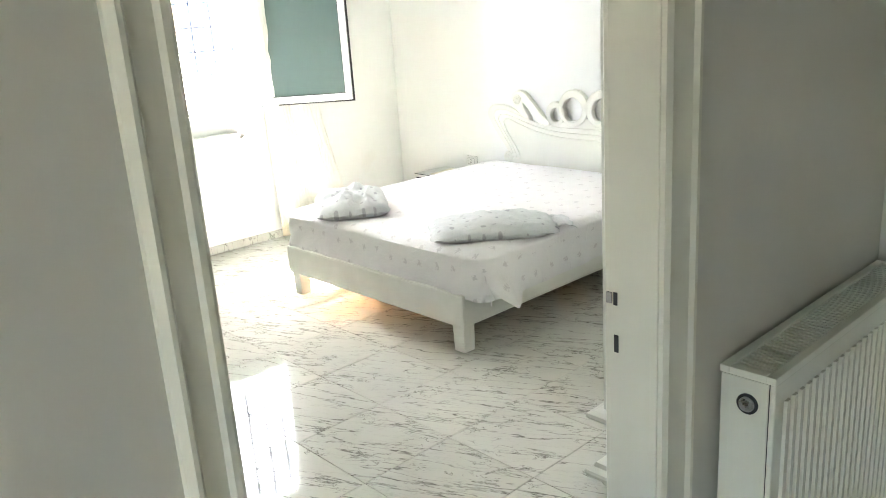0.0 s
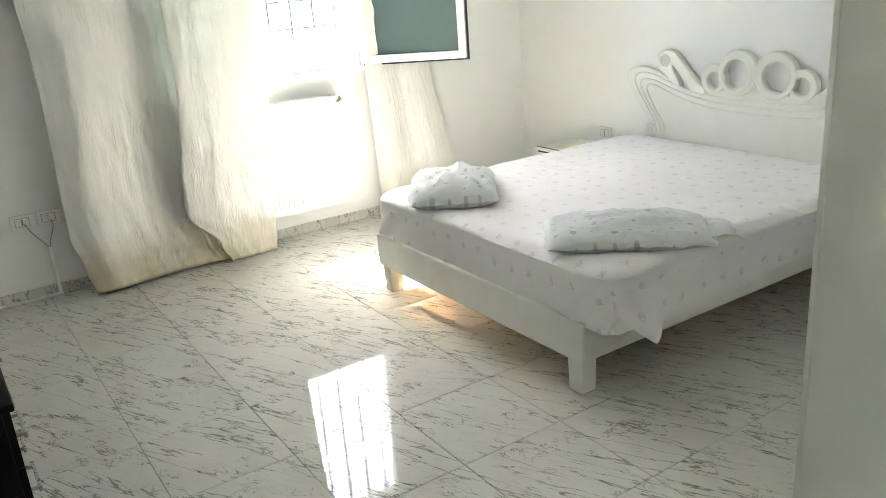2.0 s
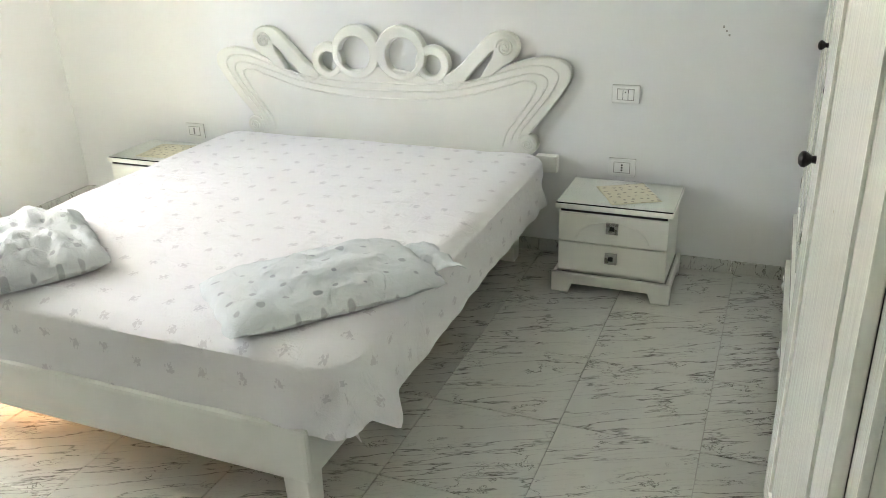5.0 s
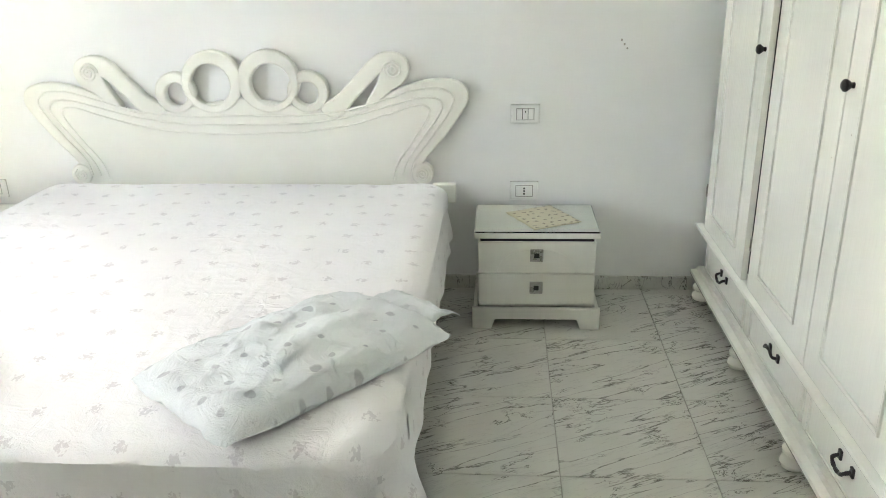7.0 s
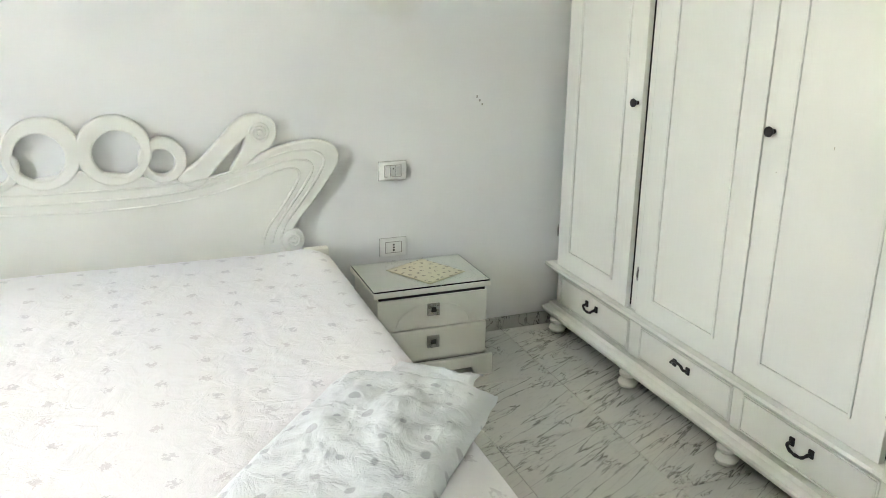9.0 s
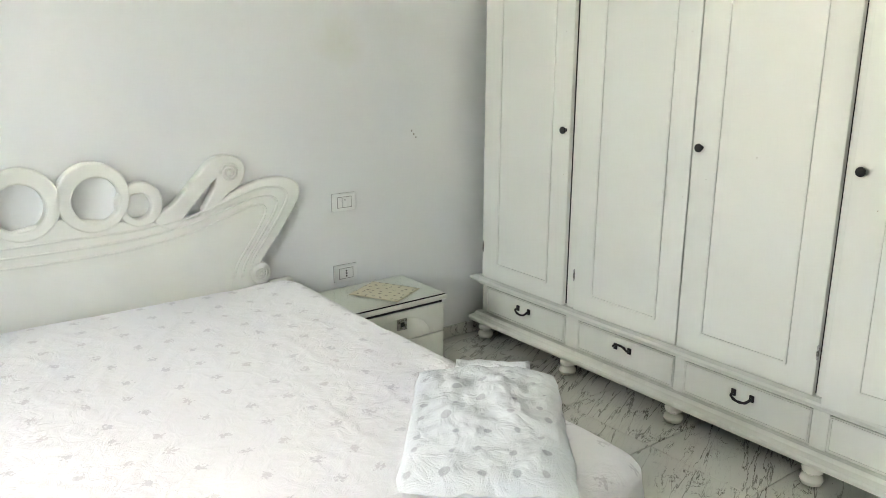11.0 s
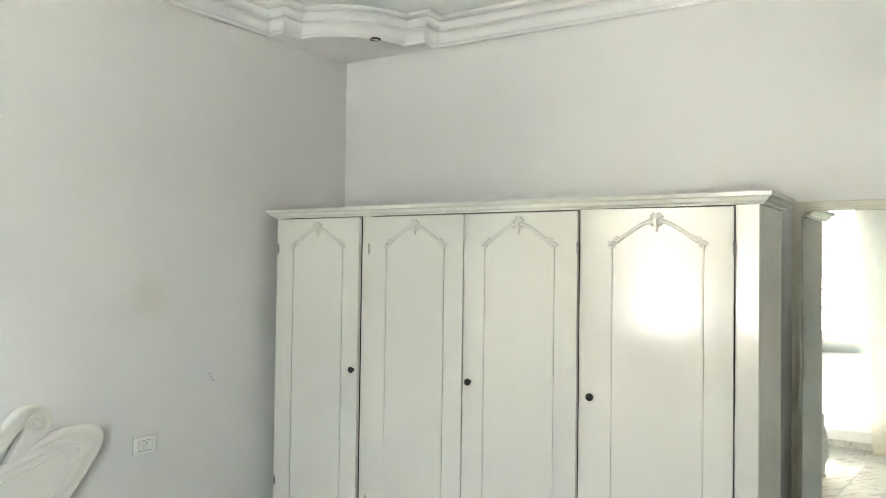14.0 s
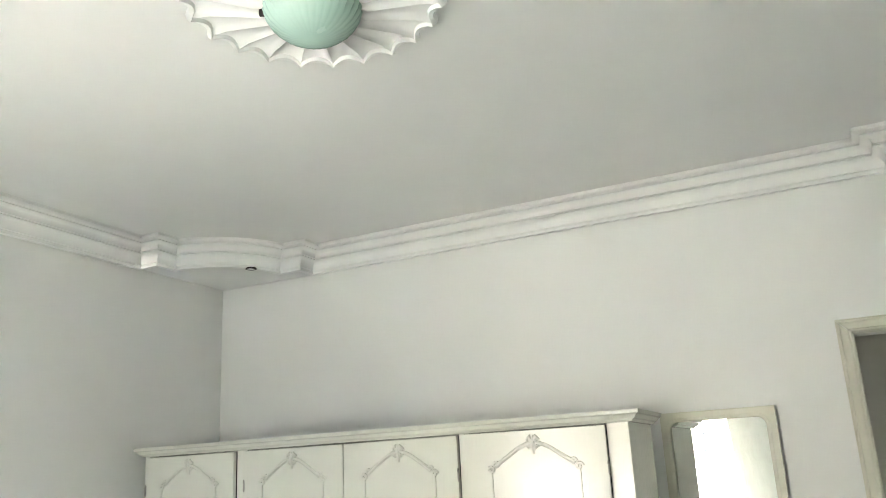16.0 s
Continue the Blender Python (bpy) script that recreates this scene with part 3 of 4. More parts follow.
def curtain(label, rows, ztop, seed):
    """Cloth whose plan line is given at a few heights; crinkled, hem on the floor."""
    nv, n = 120, 18
    bm = bmesh.new()
    grid = []
    for j in range(nv + 1):
        v = j / nv
        z = 0.010 + v * (ztop - 0.010)
        row = []
        line = fold_line(rows, z, n)
        for i, p in enumerate(line):
            u = i / (len(line) - 1)
            d = (line[min(i + 1, len(line) - 1)] - line[max(i - 1, 0)]).normalized()
            k = 0.010 * noise.noise((u * 9 + seed, v * 3.0, 0.3))
            k += 0.011 * (0.35 - abs(noise.noise((u * 13 + 2.0 * v + seed, v * 9, 1.7))))
            k += 0.005 * noise.noise((u * 34 + 5 * v, v * 20, seed)) + 0.0025 * noise.noise((u * 70, v * 34, seed))
            low = max(0.0, 1 - v / 0.05)
            zz = z + low * (0.008 + 0.010 * noise.noise((u * 9, 0, seed)))
            row.append(bm.verts.new((p.x + d.y * k, min(p.y - d.x * k, YN - 0.014), max(zz, 0.004))))
        grid.append(row)
    for a, b in zip(grid, grid[1:]):
        for i in range(len(a) - 1):
            bm.faces.new((a[i], a[i + 1], b[i + 1], b[i]))
    e = thing("curtain", label, "curtain", I)
    ob = part("cloth", bm, CURTAIN, e, smooth=True)
    ob.modifiers.new("thick", "SOLIDIFY").thickness = 0.003
    top = fold_line(rows, ztop, 4)
    part("heading", tube([(p.x, p.y, ztop) for p in top], 0.016, 8), CURTAIN, e, "gathered heading on the rod")
    return e


curtain("crinkled cream curtain with yellow-stained hem reaching the floor", [
    (0.0, [(1.76, 5.86), (1.90, 5.845), (2.10, 5.90), (2.30, 5.895), (2.47, 5.90), (2.56, 5.875), (2.56, 5.835), (2.68, 5.84), (2.85, 5.86)]),
    (0.13, [(1.735, 5.88), (1.89, 5.855), (2.08, 5.935), (2.27, 5.94), (2.44, 5.94), (2.51, 5.90), (2.50, 5.83), (2.66, 5.83), (2.86, 5.86)]),
    (0.36, [(1.69, 5.93), (1.86, 5.885), (2.06, 5.965), (2.22, 6.0), (2.38, 5.99), (2.40, 5.93), (2.335, 5.845), (2.60, 5.83), (2.88, 5.87)]),
    (1.15, [(1.71, 5.95), (1.88, 5.90), (2.06, 5.96), (2.20, 6.01), (2.42, 6.01), (2.47, 5.95), (2.41, 5.86), (2.66, 5.84), (2.95, 5.89)]),
    (2.72, [(1.60, 5.985), (1.80, 5.96), (2.00, 5.985), (2.16, 6.01), (2.34, 6.0), (2.42, 5.97), (2.40, 5.93), (2.70, 5.94), (3.05, 5.97)]),
], 2.72, 1.3)
curtain("narrow crinkled cream curtain hanging beside the open window", [
    (0.0, [(3.73, 6.03), (3.86, 5.99), (3.98, 6.03), (4.06, 6.05), (4.10, 5.99), (4.22, 5.97), (4.38, 6.01)]),
    (1.2, [(3.70, 6.03), (3.80, 6.00), (3.90, 6.03), (3.97, 6.05), (3.99, 5.99), (4.08, 5.98), (4.18, 6.01)]),
    (2.72, [(3.66, 6.0), (3.72, 5.98), (3.80, 6.0), (3.86, 6.02), (3.88, 5.98), (3.94, 5.98), (4.02, 6.0)]),
], 2.72, 4.1)
rod = thing("curtain_rod", "plain white curtain rod above the window", "curtain rod", I)
part("pole", tube([(1.5, 5.985, 2.745), (4.3, 5.985, 2.745)], 0.012, 12), PVC, rod)
for x in (1.55, 3.1, 4.25):
    part("bracket", boxes([(x - 0.012, x + 0.012, 5.975, YN, 2.735, 2.755)], 0.003), PVC, rod)

# ---- radiators ----
def radiator(name, label, m, w, h, d, mat, pitch):
    """Panel radiator, back at y = 0, front towards -y, base at z = 0."""
    e = thing(name, label, "radiator", m)
    front = part("front_panel", box(0.004, w - 0.004, -d, -d + 0.012, 0.0, h - 0.012, 0.004), mat, e)
    n = int((w - 0.06) / pitch)
    for i in range(n):
        x = 0.03 + pitch * (i + 0.5) + (w - 0.06 - n * pitch) / 2
        prof = [(x - pitch * 0.30, -d), (x - pitch * 0.20, -d - 0.006), (x + pitch * 0.20, -d - 0.006), (x + pitch * 0.30, -d)]
        bm = bmesh.new()
        lo, hi = [bm.verts.new((a, b, 0.05)) for a, b in prof], [bm.verts.new((a, b, h - 0.06)) for a, b in prof]
        for k in range(3):
            bm.faces.new((lo[k], lo[k + 1], hi[k + 1], hi[k]))
        bm.faces.new(lo), bm.faces.new(hi[::-1])
        part("rib", bm, mat, front)
    part("back_panel", box(0.004, w - 0.004, -0.030, -0.018, 0.0, h - 0.012, 0.003), mat, e)
    for x in (0.0, w - 0.004):
        part("side_cover", boxes([(x, x + 0.004, -d + 0.012, -0.018, 0.02, h - 0.0125)], 0.001), mat, e)
    bm = boxes([(0, w, -d - 0.002, -d + 0.018, h - 0.012, h + 0.004), (0, w, -0.034, -0.014, h - 0.012, h + 0.004), (0, 0.02, -d + 0.018, -0.034, h - 0.012, h + 0.004), (w - 0.02, w, -d + 0.018, -0.034, h - 0.012, h + 0.004)], 0.002)
    g = part("top_frame", bm, mat, e)
    x = 0.026
    while x < w - 0.026:
        part("slat", box(x, x + 0.006, -d + 0.016, -0.032, h - 0.010, h), mat, g)
        x += 0.0155
    # solid dark block painted as the shade between the panels, no fins
    part("shade_block", boxes([(0.02, w - 0.02, -d + 0.02, -0.036, 0.03, h - 0.05)]), DARKGAP, e)
    for x in (0.12, w - 0.12):
        part("bracket", boxes([(x - 0.015, x + 0.015, -0.018, 0, 0.1, h - 0.1)], 0.002), mat, e)
    return e


r1 = radiator("radiator", "white ribbed panel radiator on the wall under the window", pose(2.52, YN, 0.17), 0.93, 0.72, 0.10, RADI, 0.0333)
part("valve", tube([(0.93, -0.05, 0.68), (0.965, -0.05, 0.68), (0.985, -0.05, 0.70)], [0.010, 0.010, 0.014], 10), CHROME, r1, "chrome bleed valve")
r2 = radiator("radiator", "cream ribbed panel radiator on the hall wall", pose(1.855, YH - 0.021, 0.14), 0.84, 0.80, 0.128, HRADI, 0.0333)
bm = lathe([(0.016, 0), (0.016, 0.006), (0.011, 0.006), (0.011, 0.014), (0.006, 0.014), (0.006, 0.02)], 18)
bmesh.ops.rotate(bm, verts=bm.verts, matrix=Matrix.Rotation(radians(-90), 3, "Y"))
v = part("valve", bm, CHROME, r2, "round steel plug", m=pose(0, -0.075, 0.735))
bm = lathe([(0.022, 0), (0.022, 0.003)], 18)
bmesh.ops.rotate(bm, verts=bm.verts, matrix=Matrix.Rotation(radians(-90), 3, "Y"))
part("washer", bm, GASKET, v)

# ---- bed ----
BY0, BY1, BX0, BX1 = 3.245, 4.815, 3.02, 5.02
BC = 4.01
bed = thing("bed", "white upholstered double bed base on square legs", "bed", pose(0, 0, 0))
part("side_rail", box(BX0, BX1, BY0, BY0 + 0.03, 0.145, 0.315, 0.010), BEDBASE, bed)
part("side_rail", box(BX0, BX1, BY1 - 0.03, BY1, 0.145, 0.315, 0.010), BEDBASE, bed)
part("foot_rail", box(BX0 - 0.002, BX0 + 0.03, BY0 - 0.002, BY1 + 0.002, 0.143, 0.317, 0.012), BEDBASE, bed)
part("head_rail", box(BX1 - 0.03, BX1, BY0 + 0.03, BY1 - 0.03, 0.145, 0.315, 0.006), BEDBASE, bed)
for i in range(13):
    x = BX0 + 0.10 + i * 0.148
    part("slat", box(x, x + 0.085, BY0 + 0.03, BY1 - 0.03, 0.172, 0.192, 0.003, 1), SLATWOOD, bed, "orange-brown pine slat")
part("centre_beam", box(BX0 + 0.03, BX1 - 0.03, BC - 0.035, BC + 0.035, 0.150, 0.171, 0.003), SLATWOOD, bed)
for x in (BX0 + 0.012, BX1 - 0.12):
    for y in (BY0 + 0.016, BY1 - 0.092):
        bm = box(0, 0.08, 0, 0.08, 0, 0.15, 0.006)
        for vv in bm.verts:
            if vv.co.z < 0.075:
                vv.co.x, vv.co.y = 0.04 + (vv.co.x - 0.04) * 0.93, 0.04 + (vv.co.y - 0.04) * 0.93
        part("leg", bm, BEDBASE, bed, m=pose(x, y, 0))


def catmull2(pts, n=8, closed=False):
    return [(p.x, p.y) for p in smooth_line([(a, b, 0) for a, b in pts], n, closed)]


def to_wall(bm, x, thick=0.0):
    """Stand a plate drawn in (across, up) against the headboard wall."""
    for vv in bm.verts:
        u, w, d = vv.co
        vv.co = Vector((x - d, BC - 0.012 - u, w))
    return bm


HX = 5.066
head = thing("headboard", "cream lacquered headboard with pierced rings and scrolls against the wall", "headboard", I)
half = [(0.0, 0.870), (0.16, 0.845), (0.36, 0.812), (0.47, 0.812), (0.56, 0.846), (0.64, 0.890), (0.72, 0.920), (0.80, 0.938), (0.875, 0.938), (0.928, 0.918), (0.948, 0.880), (0.930, 0.825), (0.842, 0.704), (0.775, 0.625), (0.742, 0.568), (0.735, 0.505)]
right = catmull2(half, 6)
outline = right + [(0.735, 0.30), (-0.735, 0.30)] + [(-u, w) for u, w in right[::-1]][:-1]
part("panel", to_wall(plate([outline], 0.040, 0.008), HX), LACQUER, head, smooth=True)
for s in (-1, 1):
    part("ring", to_wall(plate([ring2d(s * 0.120, 0.944, 0.123, 48), ring2d(s * 0.129, 0.933, 0.093, 48)], 0.048, 0.008), HX), LACQUER, head, "large pierced ring", smooth=True)
    part("ring", to_wall(plate([ring2d(s * 0.284, 0.899, 0.080, 40), ring2d(s * 0.280, 0.893, 0.056, 40)], 0.044, 0.008), HX), LACQUER, head, "small pierced ring", smooth=True)
    strap = catmull2([(0.345, 0.835), (0.42, 0.885), (0.50, 0.965), (0.572, 1.035), (0.635, 1.050), (0.688, 1.030), (0.704, 0.985), (0.680, 0.935), (0.63, 0.905), (0.56, 0.845), (0.535, 0.846), (0.585, 0.93), (0.588, 0.975), (0.50, 0.895), (0.415, 0.803), (0.36, 0.806)], 6, True)
    part("scroll", to_wall(plate([[(s * u, w) for u, w in strap]], 0.046, 0.008), HX), LACQUER, head, "scrolled strap", smooth=True)
    spiral = [(s * (0.645 + (0.006 + 0.0022 * a) * math.cos(a)), 0.987 + (0.006 + 0.0022 * a) * math.sin(a)) for a in (k * 0.35 for k in range(46))]
    part("spiral", tube([(HX - 0.025, BC - 0.012 - u, w) for u, w in spiral], 0.0052, 6), LACQUER, head, smooth=True)
    part("foot_scroll", to_wall(plate([ring2d(s * 0.755, 0.545, 0.040, 30)], 0.050, 0.008), HX), LACQUER, head, smooth=True)
    spiral = [(s * (0.755 + (0.004 + 0.0019 * a) * math.cos(a)), 0.545 + (0.004 + 0.0019 * a) * math.sin(a)) for a in (k * 0.35 for k in range(40))]
    part("spiral", tube([(HX - 0.0265, BC - 0.012 - u, w) for u, w in spiral], 0.0042, 6), LACQUER, head, smooth=True)
    for line in ([(0.0, 0.800), (0.25, 0.800), (0.45, 0.822), (0.62, 0.868), (0.75, 0.905), (0.85, 0.905), (0.893, 0.868), (0.865, 0.800), (0.785, 0.690), (0.725, 0.610), (0.705, 0.540)],
                 [(0.0, 0.762), (0.25, 0.766), (0.45, 0.792), (0.62, 0.836), (0.74, 0.868), (0.82, 0.868), (0.845, 0.835), (0.815, 0.775), (0.745, 0.680), (0.690, 0.600), (0.670, 0.540)],
                 [(0.0, 0.722), (0.25, 0.730), (0.45, 0.757), (0.62, 0.803), (0.73, 0.838), (0.785, 0.832), (0.785, 0.790), (0.72, 0.690), (0.655, 0.600), (0.63, 0.520)]):
        part("bead", tube([(HX - 0.0195, BC - 0.012 - s * p.x, p.y) for p in smooth_line([(a, b, 0) for a, b in line], 8)], 0.0058, 6), LACQUER, head, smooth=True)
for u in (-0.6, 0.6):
    part("foot", box(HX - 0.015, HX + 0.015, BC + u - 0.04, BC + u + 0.04, 0, 0.31, 0.004), LACQUER, head)
part("side_block", box(5.03, 5.075, 3.10, 3.20, 0.42, 0.50, 0.004), LACQUER, head)


def bed_linen():
    """Mattress wrapped in a sheet: rounded slab, soft wrinkles, draped lower edge with a hanging corner."""
    x0, x1, y0, y1, zt = 3.045, 4.99, 3.125, 4.870, 0.535
    bm = bmesh.new()
    nu, nv = 240, 220
    # profile parameter runs from the hem over the top to the other hem
    def axis(n, a, b, drop):
        out = []
        L = (b - a)
        total = L + 2 * drop
        for i in range(n + 1):
            s = i / n * total
            if s < drop:
                out.append((a, -(drop - s)))
            elif s > drop + L:
                out.append((b, -(s - drop - L)))
            else:
                out.append((a + s - drop, 0.0))
        return out
    drop = 0.235
    ax, ay = axis(nu, x0, x1, drop), axis(nv, y0, y1, drop)
    grid, uvs = [], {}
    R, RC = 0.07, 0.125
    for i, (x, dx) in enumerate(ax):
        row = []
        for j, (y, dy) in enumerate(ay):
            sx, sy = (-1 if x < 4 else 1), (-1 if y < 4 else 1)
            cx, cy = (x0 + RC if sx < 0 else x1 - RC), (y0 + RC if sy < 0 else y1 - RC)
            a, b = max((x - cx) * sx / RC, 0), max((y - cy) * sy / RC, 0)
            px, py, nxv, nyv = x, y, 0.0, 0.0
            if a and b:                        # rounded plan corner
                k, ang = max(a, b), math.atan2(b, a)
                nxv, nyv = sx * math.cos(ang), sy * math.sin(ang)
                px, py = cx + RC * k * nxv, cy + RC * k * nyv
                e = RC * (1 - k)
            else:
                e = min(px - x0, x1 - px, py - y0, y1 - py)
                if dx < 0:
                    nxv = sx
                if dy < 0:
                    nyv = sy
            both = dx < 0 and dy < 0
            d = min(dx, dy) if not both else -min(math.hypot(dx, dy), drop + 0.2 * max(0, math.hypot(dx, dy) - drop))
            pz = zt + d
            if d > -R and e < R:
                pz = zt - 0.030 * (1 - max(e, 0) / R) ** 2 if d == 0 else zt - 0.030 + d * (1 - 0.2 * (1 + d / R))
            if d < 0:
                sd = -d / drop
                ripple = 0.012 * noise.noise((x * 5 + dy, y * 5 + dx, 2.0)) + 0.006 * noise.noise((x * 13, y * 13, 7.0))
                # folds that fall from the corners
                near = math.exp(-(math.hypot(px - (x0 if sx < 0 else x1), py - (y0 if sy < 0 else y1)) / 0.22) ** 2)
                ripple += 0.015 * near * math.sin((x + dx) * 34 + (y + dy) * 34)
                flare = 0.014 * sd + ripple * sd
                px += nxv * flare
                py += nyv * flare
                if both:
                    ear = math.sin(2 * math.atan2(-dy, -dx)) * sd
                    px, py = px + 0.030 * ear * (1 if sx < 0 else 0.3), py + sy * 0.028 * ear
                    pz -= 0.012 * ear * ear
                elif nyv < -0.9:
                    py -= 0.045 * sd * math.exp(-((x - 3.24) / 0.07) ** 2)
                    pz -= 0.065 * sd * max(0, 1 - abs(x - 3.23) / 0.07)
                pz += (0.010 * noise.noise((x * 4, y * 4, 4.0)) + 0.012 * math.sin(x * 3.1 + y * 2.2)) * sd
            w = 0.010 * noise.noise((x * 2.2, y * 3.0, 0.0)) + 0.0045 * noise.noise((x * 9 + 2 * y, y * 5, 3.0))
            crease = abs(noise.noise((x * 3.2 + y * 1.4, y * 4.6 - x, 9.0)))
            w += 0.016 * max(0, 0.14 - crease)
            crush = abs(noise.noise((x * 19 + y * 6, y * 10 - x * 9, 21.0)))
            w += 0.040 * max(0, 0.10 - crush) * max(0, noise.noise((x * 2.1, y * 2.1, 33.0)) + 0.25)
            pz += w if d == 0 else w * 0.4
            vtx = bm.verts.new((px, py, pz))
            uvs[vtx] = (x - dx if x > 4 else x + dx, y - dy if y > 4 else y + dy)
            row.append(vtx)
        grid.append(row)
    for a, b in zip(grid, grid[1:]):
        for j in range(nv):
            bm.faces.new((a[j], b[j], b[j + 1], a[j + 1]))
    layer = bm.loops.layers.uv.new("uv")
    for f in bm.faces:
        for lp in f.loops:
            lp[layer].uv = uvs[lp.vert]
    return bm


mat_e = thing("mattress", "double mattress in a rumpled white floral fitted sheet", "mattress", I)
ob = part("sheet", bed_linen(), SHEET, mat_e, "white cotton sheet with tiny faded sprigs", smooth=True)
part("core", box(3.075, 4.965, 3.215, 4.83, 0.318, 0.490, 0.03), BEDBASE, mat_e)


def pillow(name, label, m, w, d, h, seed, crumple):
    bm = bmesh.new()
    n = 46
    layer = bm.loops.layers.uv.new("uv")
    uv = {}
    for s in (1, -1):
        g = []
        for i in range(n + 1):
            row = []
            for j in range(n + 1):
                a, b = i / n * 2 - 1, j / n * 2 - 1
                fa, fb = 1 - abs(a) ** 2.6, 1 - abs(b) ** 2.6
                t = (max(fa, 0) * max(fb, 0)) ** 0.55
                pin = 1 - 0.07 * (1 - b * b) * abs(a) ** 6
                pin2 = 1 - 0.07 * (1 - a * a) * abs(b) ** 6
                x, y = a * w / 2 * pin * (1 - 0.08 * b ** 4), b * d / 2 * pin2 * (1 - 0.08 * a ** 4)
                x += 0.012 * noise.noise((b * 3, seed, 1.0)) * abs(a) ** 3
                y += 0.012 * noise.noise((a * 3, seed, 2.0)) * abs(b) ** 3
                rip = crumple * (0.020 * noise.noise((a * 2.6 + seed, b * 2.6, 0)) + 0.015 * abs(noise.noise((a * 5 + b * 2 + seed, b * 3.4, 5.0))) + 0.006 * noise.noise((a * 12, b * 12, seed)))
                z = h * 0.30 + (h * 0.70 * t + rip * t if s > 0 else -h * 0.30 * min(1, t * 1.6))
                if abs(a) == 1 or abs(b) == 1:
                    z = h * 0.30 + 0.008 * noise.noise((a * 6, b * 6, seed))
                vv = bm.verts.new((x, y, max(z, 0.0)))
                uv[vv] = (x * (1 if s > 0 else 1), y)
                row.append(vv)
            g.append(row)
        for r0, r1 in zip(g, g[1:]):
            for j in range(n):
                q = (r0[j], r1[j], r1[j + 1], r0[j + 1])
                f = bm.faces.new(q if s > 0 else q[::-1])
                for lp in f.loops:
                    lp[layer].uv = uv[lp.vert]
    bmesh.ops.remove_doubles(bm, verts=bm.verts, dist=0.0006)
    e = thing(name, label, "pillow", m, "pillows on the bed")
    part("pillowcase", bm, PILLOW, e, smooth=True)
    return e


p1 = pillow("pillow", "pale blue pillow printed with grey hearts, flat on the bed", pose(3.40, 3.385, 0.533, 0, 0, -40), 0.70, 0.43, 0.09, 3.0, 1.0)
flap = bmesh.new()
g = [[flap.verts.new((0.0 + 0.13 * i / 14 + 0.01 * noise.noise((i * 0.4, j * 0.5, 1)), -0.11 + 0.22 * j / 14, 0.012 + 0.022 * math.sin(i / 14 * 3.0) + 0.014 * noise.noise((i * 0.3, j * 0.45, 3)))) for j in range(15)] for i in range(15)]
for a, b in zip(g, g[1:]):
    for j in range(14):
        flap.faces.new((a[j], b[j], b[j + 1], a[j + 1]))
ob = part("open_end", flap, PILLOW, p1, "loose open end of the pillowcase", smooth=True, m=pose(0.29, -0.02, 0.012))
ob.modifiers.new("thick", "SOLIDIFY").thickness = 0.003
pillow("pillow", "crumpled pale blue pillow heaped near the bed corner", pose(3.30, 4.47, 0.53, 0, 0, 55), 0.62, 0.46, 0.125, 8.0, 1.8)

# ---- nightstands ----
def nightstand(m, label, doily):
    """Front towards -x, origin on the floor under the front centre; depth 0.36, width 0.48."""
    e = thing("nightstand", label, "nightstand", m, "nightstands beside the bed")
    W, D, H = 0.24, 0.345, 0.405
    part("body", box(0.012, D, -W + 0.012, W - 0.012, 0.085, H - 0.022, 0.004), LACQUER, e)
    top = part("top", box(-0.008, D + 0.005, -W - 0.006, W + 0.006, H - 0.022, H, 0.006, 3), LACQUER, e)
    part("glass_sheet", box(-0.006, D + 0.002, -W - 0.003, W + 0.003, H + 0.001, H + 0.007, 0.001, 1), GLASS, top, "clear glass protecting the top")
    for k, z in ((0, 0.238), (1, 0.100)):
        dr = part("drawer", box(-0.004, 0.014, -W + 0.010, W - 0.010, z, z + 0.132, 0.003), LACQUER, e)
        hd = part("handle", boxes([(-0.010, -0.003, -0.026, 0.026, z + 0.050, z + 0.102)], 0.003), CHROME, dr, "square aged metal handle")
        part("inset", boxes([(-0.013, -0.009, -0.010, 0.010, z + 0.066, z + 0.086)], 0.002), DARKGAP, hd)
        part("rim", boxes([(-0.0125, -0.009, -0.016, -0.011, z + 0.060, z + 0.092), (-0.0125, -0.009, 0.011, 0.016, z + 0.060, z + 0.092)], 0.001), CHROME, hd)
    arc = [(-0.0035, 0.155 * math.cos(a), 0.242 + 0.098 * math.sin(a)) for a in (math.pi * i / 28 for i in range(29))]
    part("carved_arc", tube(arc, 0.0022, 6), LACQUER, e)
    # dark strip painted as the shade under the top
    part("shadow_gap", box(0.0, D - 0.01, -W + 0.018, W - 0.018, H - 0.034, H - 0.0225), DARKGAP, e)
    skirt = [(-W - 0.012, 0), (-W + 0.058, 0), (-W + 0.075, 0.045), (W - 0.075, 0.045), (W - 0.058, 0), (W + 0.012, 0), (W + 0.012, 0.088), (-W - 0.012, 0.088)]
    bm = plate([skirt], 0.018, 0.003)
    for vv in bm.verts:
        a, b, c = vv.co
        vv.co = Vector((-0.012 + c, a, b))
    part("plinth", bm, LACQUER, e)
    for y in (-W - 0.003, W + 0.003):
        side = [(-0.003, 0), (0.055, 0), (0.07, 0.045), (D - 0.07, 0.045), (D - 0.055, 0), (D, 0), (D, 0.088), (-0.003, 0.088)]
        bm = plate([side], 0.016, 0.003)
        for vv in bm.verts:
            a, b, c = vv.co
            vv.co = Vector((a, y + c, b))
        part("plinth", bm, LACQUER, e)
    return e


